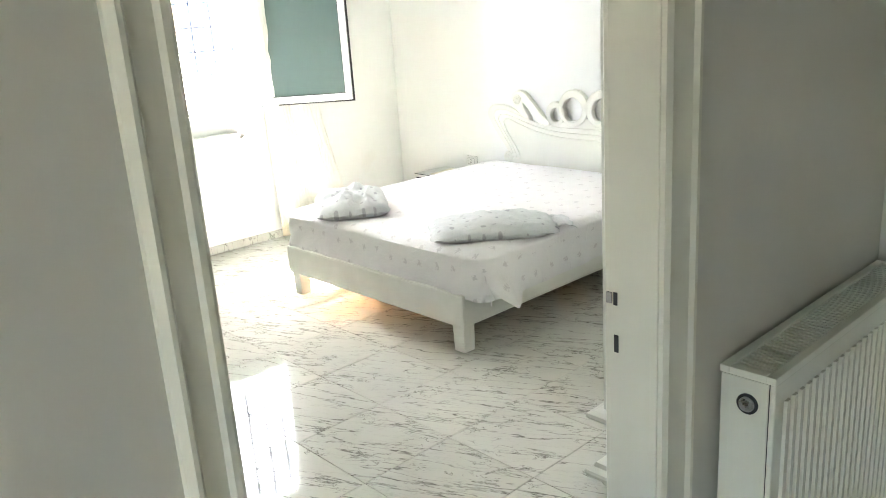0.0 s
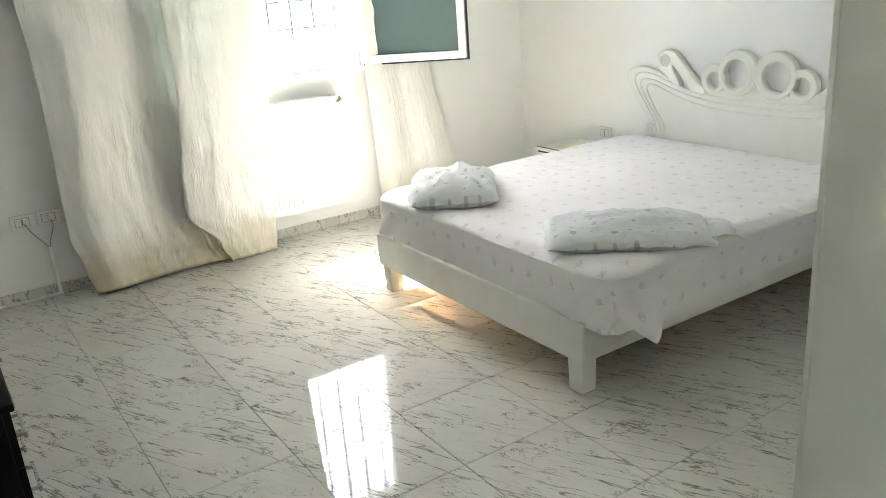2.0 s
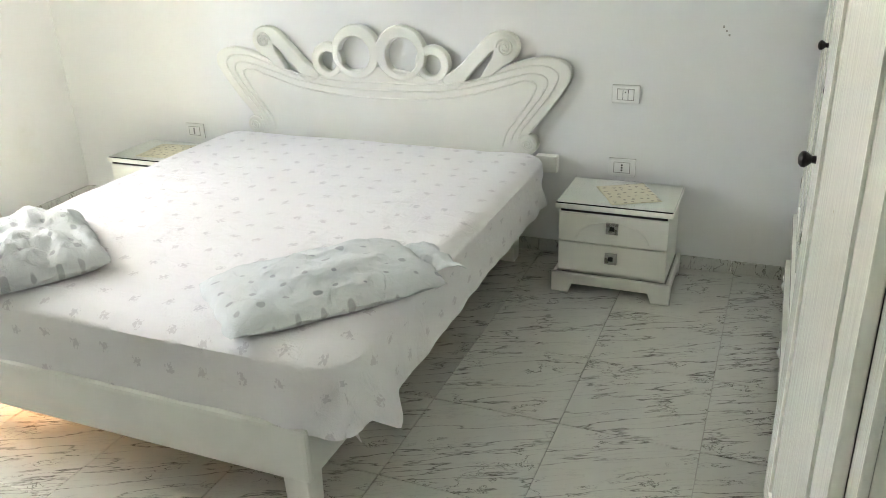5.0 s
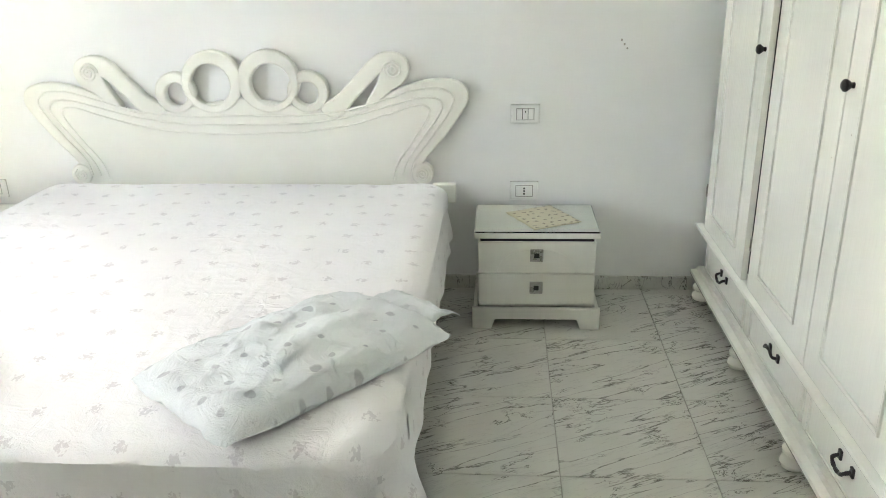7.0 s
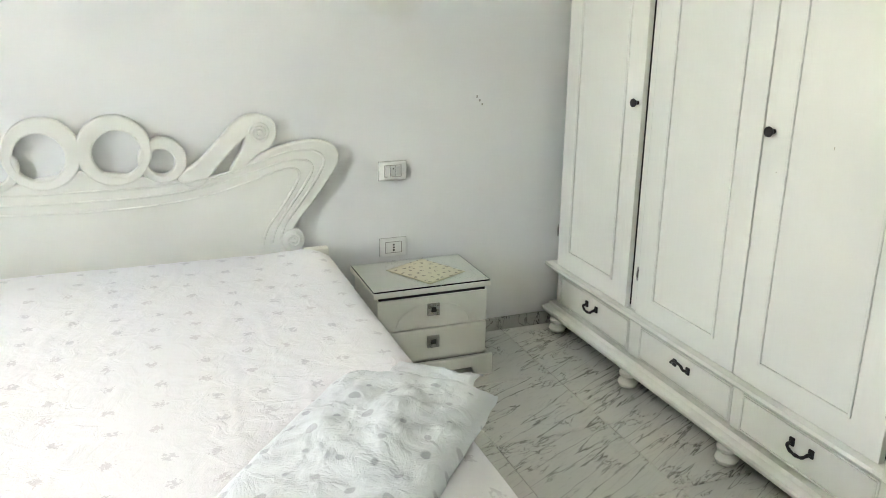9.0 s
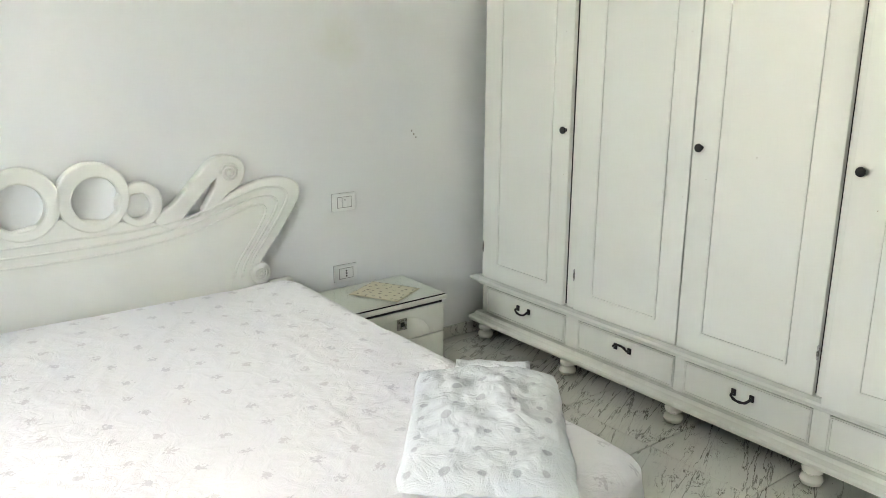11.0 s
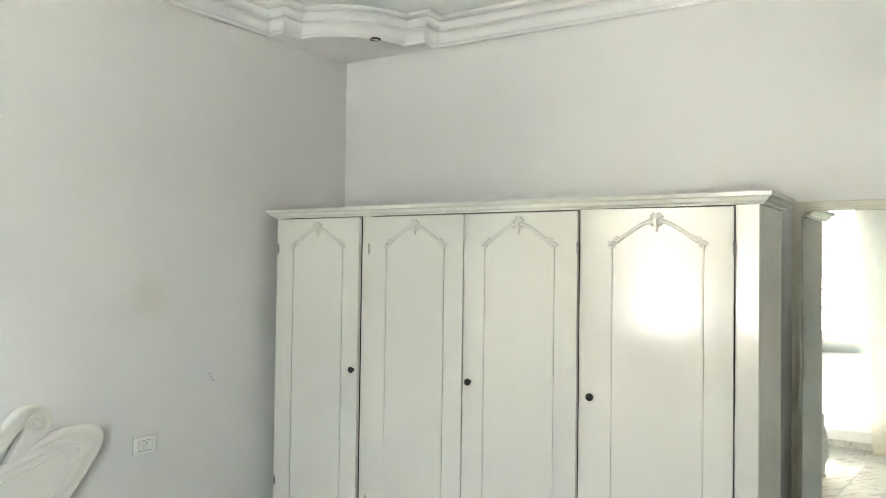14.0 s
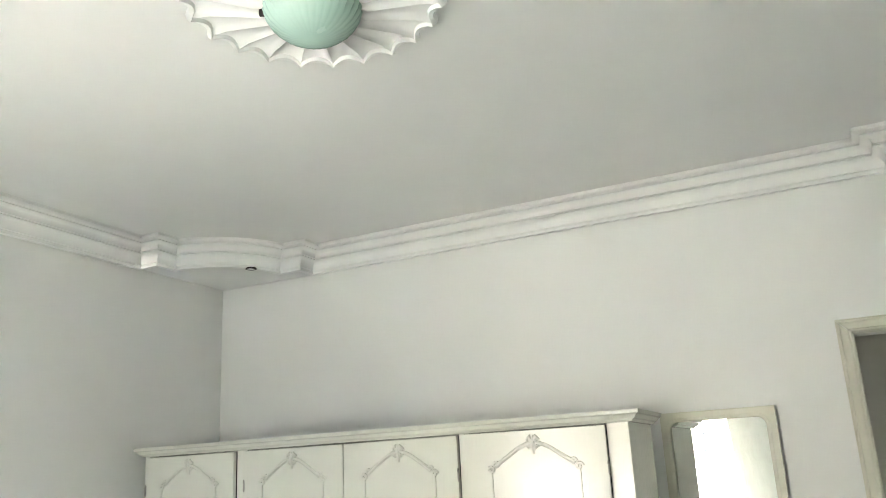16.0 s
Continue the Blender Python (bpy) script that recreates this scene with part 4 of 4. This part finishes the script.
def doily(m):
    bm = bmesh.new()
    layer = bm.loops.layers.uv.new("uv")
    n = 16
    g = []
    for i in range(n + 1):
        row = []
        for j in range(n + 1):
            a, b = i / n - 0.5, j / n - 0.5
            row.append(bm.verts.new((a * 0.245 + 0.006 * noise.noise((b * 4, 1, 1)), b * 0.215 + 0.006 * noise.noise((a * 4, 2, 2)), 0.0012 + 0.0015 * abs(noise.noise((a * 5, b * 5, 3))))))
        g.append(row)
    for a, b in zip(g, g[1:]):
        for j in range(n):
            f = bm.faces.new((a[j], b[j], b[j + 1], a[j + 1]))
            for lp in f.loops:
                lp[layer].uv = (lp.vert.co.x, lp.vert.co.y)
    ob = finish("doily", bm, DOILY, m=m, smooth=True)
    ob.modifiers.new("thick", "SOLIDIFY").thickness = 0.0012
    return tagged(ob, "dull yellow dotted cloth doily on the nightstand's glass", "doily", "doilies")


nightstand(pose(4.695, 2.765, 0), "cream two-drawer nightstand with a glass top on the marble floor", True)
doily(pose(4.865, 2.735, 0.4125, 0, 0, 28))
nightstand(pose(4.695, 5.24, 0), "cream two-drawer nightstand in the corner near the window", True)
doily(pose(4.86, 5.23, 0.4125, 0, 0, 5))

# ---- wardrobe ----
ward = thing("wardrobe", "cream enamel four-door wardrobe with drawers and bun feet", "wardrobe", I)
FX0, FX1, FB, FY = 2.50, 5.022, 1.62, 2.018
part("side_panel", box(FX0, FX0 + 0.022, FB, FY, 0.115, 1.905, 0.002), ENAMEL, ward)
part("side_panel", box(FX1 - 0.022, FX1, FB, FY, 0.115, 1.905, 0.002), ENAMEL, ward)
part("back_panel", box(FX0 + 0.022, FX1 - 0.022, FB, FB + 0.012, 0.115, 1.905), ENAMEL, ward)
part("top_panel", box(FX0, FX1, FB, FY, 1.905, 1.925, 0.002), ENAMEL, ward)
part("bottom_panel", box(FX0 + 0.022, FX1 - 0.022, FB + 0.012, FY - 0.002, 0.116, 0.134), ENAMEL, ward)
# dark sheet that stands in for shade seen through the door gaps
part("shade_sheet", box(FX0 + 0.03, FX1 - 0.03, FY - 0.06, FY - 0.05, 0.14, 1.90), DARKGAP, ward, "dark sheet painted as the shade behind the gaps")
for a, b in ((FX0 + 0.0, 2.588), (3.178, 3.228), (4.360, 4.420), (4.988, FX1)):
    part("stile", box(a, b, FY, FY + 0.014, 0.30, 1.905, 0.003), ENAMEL, ward)


def moulding(y_out, z0, z1, prof, name):
    path = [(FX0, FB), (FX0, FY), (FX1, FY), (FX1, FB)]
    return part(name, sweep(path, [(o, z0 + t * (z1 - z0)) for o, t in prof]), ENAMEL, ward, smooth=False)


moulding(0, 1.905, 1.950, [(-0.01, 0), (0.016, 0), (0.020, 0.18), (0.030, 0.30), (0.040, 0.58), (0.050, 0.68), (0.052, 1.0), (-0.01, 1.0)], "cornice")
moulding(0, 0.278, 0.326, [(-0.005, 0), (0.018, 0), (0.024, 0.25), (0.046, 0.42), (0.052, 0.62), (0.050, 0.85), (0.030, 1.0), (-0.005, 1.0)], "waist_moulding")
moulding(0, 0.076, 0.128, [(-0.02, 0), (0.050, 0), (0.056, 0.3), (0.054, 0.5), (0.034, 0.72), (0.028, 1.0), (-0.02, 1.0)], "base_moulding")


def wardrobe_door(x0, x1, hinge_low, ajar=0.0):
    """A door between two x; its own origin lies at the hinge edge."""
    z0, z1 = 0.330, 1.898
    hx = x0 if hinge_low else x1
    d = thing("door", "", "", pose(hx, FY + 0.012, 0, 0, 0, ajar))
    d.parent = ward
    a, b = x0 - hx, x1 - hx
    part("leaf", box(a + 0.002, b - 0.002, 0.002, 0.024, z0, z1, 0.003), ENAMEL, d)
    c, w = (a + b) / 2, (b - a)
    l, r, lo, hi = c - w * 0.305, c + w * 0.305, z0 + 0.085, z1 - 0.155
    part("bead_moulding", boxes([(l - 0.0048, l + 0.0048, 0.022, 0.0305, lo, hi), (r - 0.0048, r + 0.0048, 0.022, 0.0305, lo, hi), (l - 0.0048, r + 0.0048, 0.022, 0.0305, lo - 0.0055, lo + 0.0055)], 0.003), ENAMEL, d)
    arch = smooth_line([(l + 0.02, 0.0245, hi + 0.022), (c - w * 0.20, 0.0245, hi + 0.050), (c - w * 0.10, 0.0245, hi + 0.088), (c - 0.015, 0.0245, hi + 0.104), (c + 0.015, 0.0245, hi + 0.104), (c + w * 0.10, 0.0245, hi + 0.088), (c + w * 0.20, 0.0245, hi + 0.050), (r - 0.02, 0.0245, hi + 0.022)], 6)
    part("arch_moulding", tube(arch, 0.0082, 8), ENAMEL, d, smooth=True)
    for s in (-1, 1):
        k = l if s < 0 else r
        for cx, cz, R in ((k, hi + 0.006, 0.015), (k - s * 0.022, hi + 0.026, 0.013)):
            part("carved_scroll", tube([(cx + s * (R * (1 - t / 20)) * math.cos(t * 0.42), 0.0245, cz + (R * (1 - t / 20)) * math.sin(t * 0.42)) for t in range(17)], 0.0066, 6), ENAMEL, d, smooth=True)
        part("carved_leaf", tube([(c, 0.025, hi + 0.106), (c + s * 0.014, 0.027, hi + 0.128), (c + s * 0.026, 0.025, hi + 0.116)], [0.010, 0.012, 0.006], 6), ENAMEL, d, smooth=True)
        part("carved_leaf", tube([(c, 0.025, hi + 0.100), (c + s * 0.016, 0.027, hi + 0.088), (c + s * 0.026, 0.025, hi + 0.094)], [0.008, 0.010, 0.005], 6), ENAMEL, d, smooth=True)
    part("carved_bud", tube([(c, 0.026, hi + 0.135), (c, 0.028, hi + 0.10), (c, 0.025, hi + 0.060)], [0.006, 0.013, 0.006], 6), ENAMEL, d, smooth=True)
    for z in (z0 + 0.16, z1 - 0.16):
        s = 1 if hinge_low else -1
        part("hinge", tube([(s * 0.001, 0.026, z - 0.028), (s * 0.001, 0.026, z - 0.02), (s * 0.001, 0.026, z + 0.02), (s * 0.001, 0.026, z + 0.028)], [0.002, 0.0045, 0.0045, 0.002], 8), CHROME, d, "small painted barrel hinge")
    return d


def knob(d, x):
    bm = lathe([(0.008, 0), (0.007, 0.008), (0.012, 0.014), (0.016, 0.020), (0.015, 0.026), (0.009, 0.031), (0.003, 0.032)], 18)
    bmesh.ops.rotate(bm, verts=bm.verts, matrix=Matrix.Rotation(radians(-90), 3, "X"))
    part("knob", bm, IRON, d, "round black knob", smooth=True, m=pose(x, 0.023, 1.128))


d1 = wardrobe_door(4.420, 4.988, False, -0.35)
d2 = wardrobe_door(3.800, 4.360, False)
d3 = wardrobe_door(3.228, 3.798, True)
d4 = wardrobe_door(2.588, 3.178, True, 5.5)
knob(d1, 4.447 - 4.988)
knob(d3, 3.757 - 3.228)
knob(d4, 3.145 - 2.588)
for i, (a, b) in enumerate(((4.425, 4.985), (3.815, 4.345), (3.235, 3.765), (2.590, 3.170))):
    dr = part("drawer", box(a, b, FY, FY + 0.012, 0.136, 0.270, 0.003), ENAMEL, ward)
    part("edge_moulding", boxes([(a + 0.006, b - 0.006, FY + 0.010, FY + 0.016, 0.140, 0.146), (a + 0.006, b - 0.006, FY + 0.010, FY + 0.016, 0.260, 0.266), (a + 0.004, a + 0.010, FY + 0.010, FY + 0.016, 0.142, 0.264), (b - 0.010, b - 0.004, FY + 0.010, FY + 0.016, 0.142, 0.264)], 0.002), ENAMEL, dr)
    c = (a + b) / 2
    s = 1 if i == 1 else -1          # one handle is turned upwards
    zc = 0.222
    bail = smooth_line([(c - 0.038, FY + 0.018, zc), (c - 0.036, FY + 0.034, zc + s * 0.006), (c - 0.022, FY + 0.036, zc + s * 0.017), (c, FY + 0.037, zc + s * 0.020), (c + 0.022, FY + 0.036, zc + s * 0.017), (c + 0.036, FY + 0.034, zc + s * 0.006), (c + 0.038, FY + 0.018, zc)], 5)
    h = part("handle", tube(bail, [0.0042 + 0.0016 * abs(math.sin(t * 0.55)) for t in range(len(bail))], 8), IRON, dr, "black iron bail handle", smooth=True)
    for x in (c - 0.038, c + 0.038):
        part("backplate", box(x - 0.010, x + 0.010, FY + 0.011, FY + 0.019, zc - 0.014, zc + 0.014, 0.004), IRON, dr)
for a, b in ((2.52, 2.588), (3.172, 3.233), (3.767, 3.813), (4.347, 4.423), (4.987, 5.018)):
    part("drawer_stile", box(a, b, FY - 0.004, FY + 0.009, 0.13, 0.279, 0.002), ENAMEL, ward)
num = bpy.data.curves.new("numeral", "FONT")
num.body, num.size, num.extrude, num.align_x = "2", 0.045, 0.0006, "CENTER"
nm = new("numeral_tmp", num)
me = bpy.data.meshes.new_from_object(nm.evaluated_get(bpy.context.evaluated_depsgraph_get()))
bpy.data.objects.remove(nm)
bm = bmesh.new()
bm.from_mesh(me)
part("numeral", bm, IRON, ward, "handwritten black figure 2", m=pose(2.86, FY + 0.0135, 0.232, 90, 0, 180))
for x in (2.56, 3.20, 3.79, 4.385, 4.975):
    for y in (FY + 0.022, FB + 0.07):
        part("bun_foot", lathe([(0.026, 0), (0.036, 0.006), (0.041, 0.020), (0.036, 0.034), (0.024, 0.042), (0.026, 0.046), (0.036, 0.052), (0.038, 0.064), (0.030, 0.0765)], 20), ENAMEL, ward, smooth=True, m=pose(x, y, 0))

# ---- mirror on the door wall ----
MX0, MX1, MZ0, MZ1 = 2.005, 2.492, 0.42, 1.955
mir = thing("wall_mirror", "tall mirror in a narrow white painted wooden frame on the wall", "mirror", pose(MX1, YS + 0.002, 0, 0, 0, -1.65))
MW = MX1 - MX0


def rounded(x0, x1, z0, z1, r):
    out = []
    for cx, cz, a0 in ((x1 - r, z1 - r, 0), (x0 + r, z1 - r, 90), (x0 + r, z0 + r, 180), (x1 - r, z0 + r, 270)):
        out += [(cx + r * math.cos(radians(a0 + 15 * k)), cz + r * math.sin(radians(a0 + 15 * k))) for k in range(7)]
    return out


def upright(bm, y):
    """Turn a plate from the xy plane to the xz plane."""
    for vv in bm.verts:
        a, b, c = vv.co
        vv.co = Vector((a, y + c, b))
    return bm


part("frame", upright(plate([[(-MW, MZ0), (0, MZ0), (0, MZ1), (-MW, MZ1)], rounded(-MW + 0.032, -0.032, MZ0 + 0.032, MZ1 - 0.032, 0.045)], 0.022, 0.004), 0.013), TRIM, mir, smooth=True)
part("inner_bead", upright(plate([rounded(-MW + 0.026, -0.026, MZ0 + 0.026, MZ1 - 0.026, 0.05), rounded(-MW + 0.036, -0.036, MZ0 + 0.036, MZ1 - 0.036, 0.042)], 0.008, 0.003), 0.026), TRIM, mir, smooth=True)
part("mirror_glass", box(-MW + 0.024, -0.024, 0.006, 0.011, MZ0 + 0.024, MZ1 - 0.024), MIRROR, mir, "silvered mirror glass")

# ---- black chest of drawers by the left wall ----
chest = thing("chest_of_drawers", "low black lacquered chest of drawers against the white wall", "chest", pose(0, 0, 0))
CX0, CX1, CY0, CY1, CH = XL + 0.02, 1.150, 3.47, 4.70, 0.585
part("carcass", box(CX0, CX1 - 0.02, CY0 + 0.01, CY1 - 0.01, 0.03, CH - 0.022, 0.003), BLACK, chest)
part("top", box(CX0 - 0.004, CX1 + 0.012, CY0, CY1, CH - 0.022, CH, 0.003), BLACK, chest)
part("plinth", box(CX0 + 0.01, CX1 - 0.05, CY0 + 0.02, CY1 - 0.02, 0, 0.031), BLACK, chest)
for k in range(3):
    for j in range(2):
        y = CY0 + 0.014 + j * (CY1 - CY0 - 0.02) / 2
        dr = part("drawer", box(CX1 - 0.02, CX1, y, y + (CY1 - CY0 - 0.028) / 2 - 0.004, 0.036 + k * 0.176, 0.036 + k * 0.176 + 0.170, 0.002), BLACK, chest)
        hd = part("handle", boxes([(CX1, CX1 + 0.024, y + 0.02, y + 0.028, 0.115 + k * 0.176, 0.127 + k * 0.176), (CX1, CX1 + 0.024, y + 0.152, y + 0.16, 0.115 + k * 0.176, 0.127 + k * 0.176), (CX1 + 0.018, CX1 + 0.028, y + 0.01, y + 0.17, 0.112 + k * 0.176, 0.130 + k * 0.176)], 0.002), CHROME, dr, "pale metal bar handle")

# ---- switches, sockets, cable trunking ----
def wall_plate(name, m, label, module, single=True):
    """Plate in the xz plane, facing -y."""
    e = thing(name, label, "switch" if "switch" in name else "socket", m)
    part("plate", box(-0.060, 0.060, -0.012, -0.002, -0.040, 0.040, 0.008, 3), PLASTIC, e)
    # grey rim painted as the plate's thin shadow line on the wall
    part("shadow_rim", box(-0.0605, 0.0605, -0.003, 0.001, -0.0405, 0.0405, 0.001, 1), GROUT, e)
    if module == "switch":
        part("rocker", boxes([(-0.034, -0.0125, -0.016, -0.011, -0.022, 0.022), (-0.0105, 0.0105, -0.018, -0.011, -0.022, 0.022), (0.0125, 0.034, -0.016, -0.011, -0.022, 0.022)], 0.002), PLASTIC, e)
        part("slot", boxes([(x - 0.001, x + 0.001, -0.0128, -0.011, -0.022, 0.022) for x in (-0.0115, 0.0115)] + [(-0.002, 0.002, -0.0186, -0.0178, 0.008, 0.014)]), DARKGAP, e)
    else:
        s = part("insert", boxes([(-0.034, 0.034, -0.0145, -0.011, -0.022, 0.022)], 0.002), PLASTIC, e)
        part("pin_hole", boxes([(-0.004, 0.004, -0.0155, -0.014, z - 0.0035, z + 0.0035) for z in (-0.012, 0.0, 0.012)]), DARKGAP, s)
    part("groove", boxes([(-0.0375, -0.0345, -0.0128, -0.011, -0.0255, 0.0255), (0.0345, 0.0375, -0.0128, -0.011, -0.0255, 0.0255), (-0.0345, 0.0345, -0.0128, -0.011, 0.0230, 0.0255), (-0.0345, 0.0345, -0.0128, -0.011, -0.0255, -0.0230)]), GROUT, e)
    return e


wall_plate("light_switch", pose(XW, 2.807, 0.794, 0, 0, -90), "white rectangular light switch on the wall", "switch")
wall_plate("wall_socket", pose(XW, 2.807, 0.460, 0, 0, -90), "white wall socket above the nightstand", "socket")
wall_plate("wall_socket", pose(XW, 5.20, 0.47, 0, 0, -90), "white wall socket above the nightstand", "socket")
s1 = wall_plate("wall_socket", pose(1.49, YN, 0.455), "white wall socket with a cable plugged in", "socket")
s2 = wall_plate("wall_socket", pose(1.625, YN, 0.455), "white wall socket beside the curtain with a plug", "socket")
bm = lathe([(0.017, 0), (0.018, 0.012), (0.012, 0.030), (0.005, 0.034)], 16)
bmesh.ops.rotate(bm, verts=bm.verts, matrix=Matrix.Rotation(radians(90), 3, "X"))
plug = tagged(finish("plug", bm, PLASTIC, m=pose(1.635, YN - 0.012, 0.455), smooth=True), "white round plug in the socket", "plug")
trunk = thing("cable_trunking", "thin white cable trunking down the wall to the floor", "cable trunking", I)
part("upright", box(1.588, 1.608, YN - 0.024, YN - 0.0115, 0.012, 0.29, 0.002), PLASTIC, trunk)
part("run", box(0.80, 1.61, YN - 0.034, YN - 0.0115, 0.0, 0.012, 0.002), PLASTIC, trunk)
for pts in ([(1.50, YN - 0.014, 0.447), (1.52, YN - 0.03, 0.40), (1.565, YN - 0.022, 0.33), (1.597, YN - 0.018, 0.285)], [(1.635, YN - 0.046, 0.45), (1.635, YN - 0.05, 0.41), (1.612, YN - 0.03, 0.34), (1.599, YN - 0.018, 0.285)]):
    part("cable", tube([tuple(p) for p in smooth_line(pts, 8)], 0.0028, 6), GROUT, trunk, "thin grey cable")
mark = tagged(finish("paint_chip", boxes([(XW - 0.0015, XW + 0.001, 2.412 - 0.014 + k * 0.012, 2.412 - 0.010 + k * 0.012 + 0.003, 1.052 + k * 0.016, 1.060 + k * 0.017) for k in range(3)]), GROUT), "small grey chips in the wall paint", "chip")

# ---- ceiling rose and lamp ----
rose = thing("ceiling_rose", "white plaster ceiling rose with a scalloped shell rim", "ceiling rose", pose(2.875, 3.60, ZC))
N = 22
bm = bmesh.new()
rings = []
S = N * 8
for r, z, sc in ((0.12, -0.052, 0.0), (0.15, -0.050, 0.0), (0.30, -0.022, 0.35), (0.352, -0.020, 0.9), (0.358, -0.032, 1.0), (0.372, -0.032, 1.0), (0.376, -0.016, 1.0), (0.372, 0.002, 1.0)):
    ring = []
    for i in range(S):
        a = 2 * math.pi * i / S
        ph = (i % 8) / 8
        dip = math.sin(math.pi * ph)               # scallop between two ribs
        rr = r * (1 - 0.075 * dip * sc)
        zz = z - (0.012 * (abs(2 * ph - 1) ** 3) if 0.14 < r < 0.37 else 0)
        ring.append(bm.verts.new((rr * math.cos(a), rr * math.sin(a), zz)))
    rings.append(ring)
for p, q in zip(rings, rings[1:]):
    for i in range(S):
        bm.faces.new((p[i], p[(i + 1) % S], q[(i + 1) % S], q[i]))
bm.faces.new(rings[0])
part("shell_disc", bm, PLASTER, rose, smooth=True)
lampob = thing("ceiling_lamp", "mint green fluted glass dome lamp on the ceiling rose", "ceiling lamp", pose(2.875, 3.60, ZC - 0.052))
dome = [(0.132, 0.0), (0.134, -0.010), (0.129, -0.030), (0.113, -0.056), (0.086, -0.080), (0.053, -0.095), (0.022, -0.101), (0.007, -0.102)]
part("shade", lathe(dome, 96, wave=lambda a: 1 + 0.018 * math.cos(a * 32)), LAMPGLASS, lampob, "ribbed mint glass shade", smooth=True)
for k in range(3):
    a = 2 * math.pi * k / 3 + 0.5
    part("clip", box(-0.010, 0.012, -0.008, 0.008, -0.022, 0.004, 0.002), IRON, lampob, "dark metal clip", m=pose(0.134 * math.cos(a), 0.134 * math.sin(a), 0, 0, 0, math.degrees(a)))

# ---- floor tiles, each its own piece ----
PX, PY, OX, OY = 0.4355, 0.4488, 1.973, 3.626
tiles = {}
floor_ob = bpy.data.objects["floor"]


def tile_mesh(w, d):
    key = (round(w, 4), round(d, 4))
    if key not in tiles:
        bm = box(0, w, 0, d, -0.008, 0.0, 0.0012, 1)
        me = bpy.data.meshes.new("tile")
        bm.to_mesh(me)
        bm.free()
        me.materials.append(TILE)
        tiles[key] = me
    return tiles[key]


def lay(xa, xb, ya, yb):
    i0, i1 = math.floor((xa - OX) / PX), math.ceil((xb - OX) / PX)
    j0, j1 = math.floor((ya - OY) / PY), math.ceil((yb - OY) / PY)
    for i in range(i0, i1):
        for j in range(j0, j1):
            x0, x1 = max(OX + i * PX + 0.001, xa), min(OX + (i + 1) * PX - 0.001, xb)
            y0, y1 = max(OY + j * PY + 0.001, ya), min(OY + (j + 1) * PY - 0.001, yb)
            if x1 - x0 < 0.01 or y1 - y0 < 0.01:
                continue
            ob = new("tile", tile_mesh(x1 - x0, y1 - y0))
            ob.parent = floor_ob
            ob.location = (x0, y0, random.uniform(-0.0004, 0.0004))


lay(XL, XW, YS, YN)
lay(DX0, DX1, YH - 0.02, YS)
lay(-2.2, 2.75, -1.1, YH - 0.02)
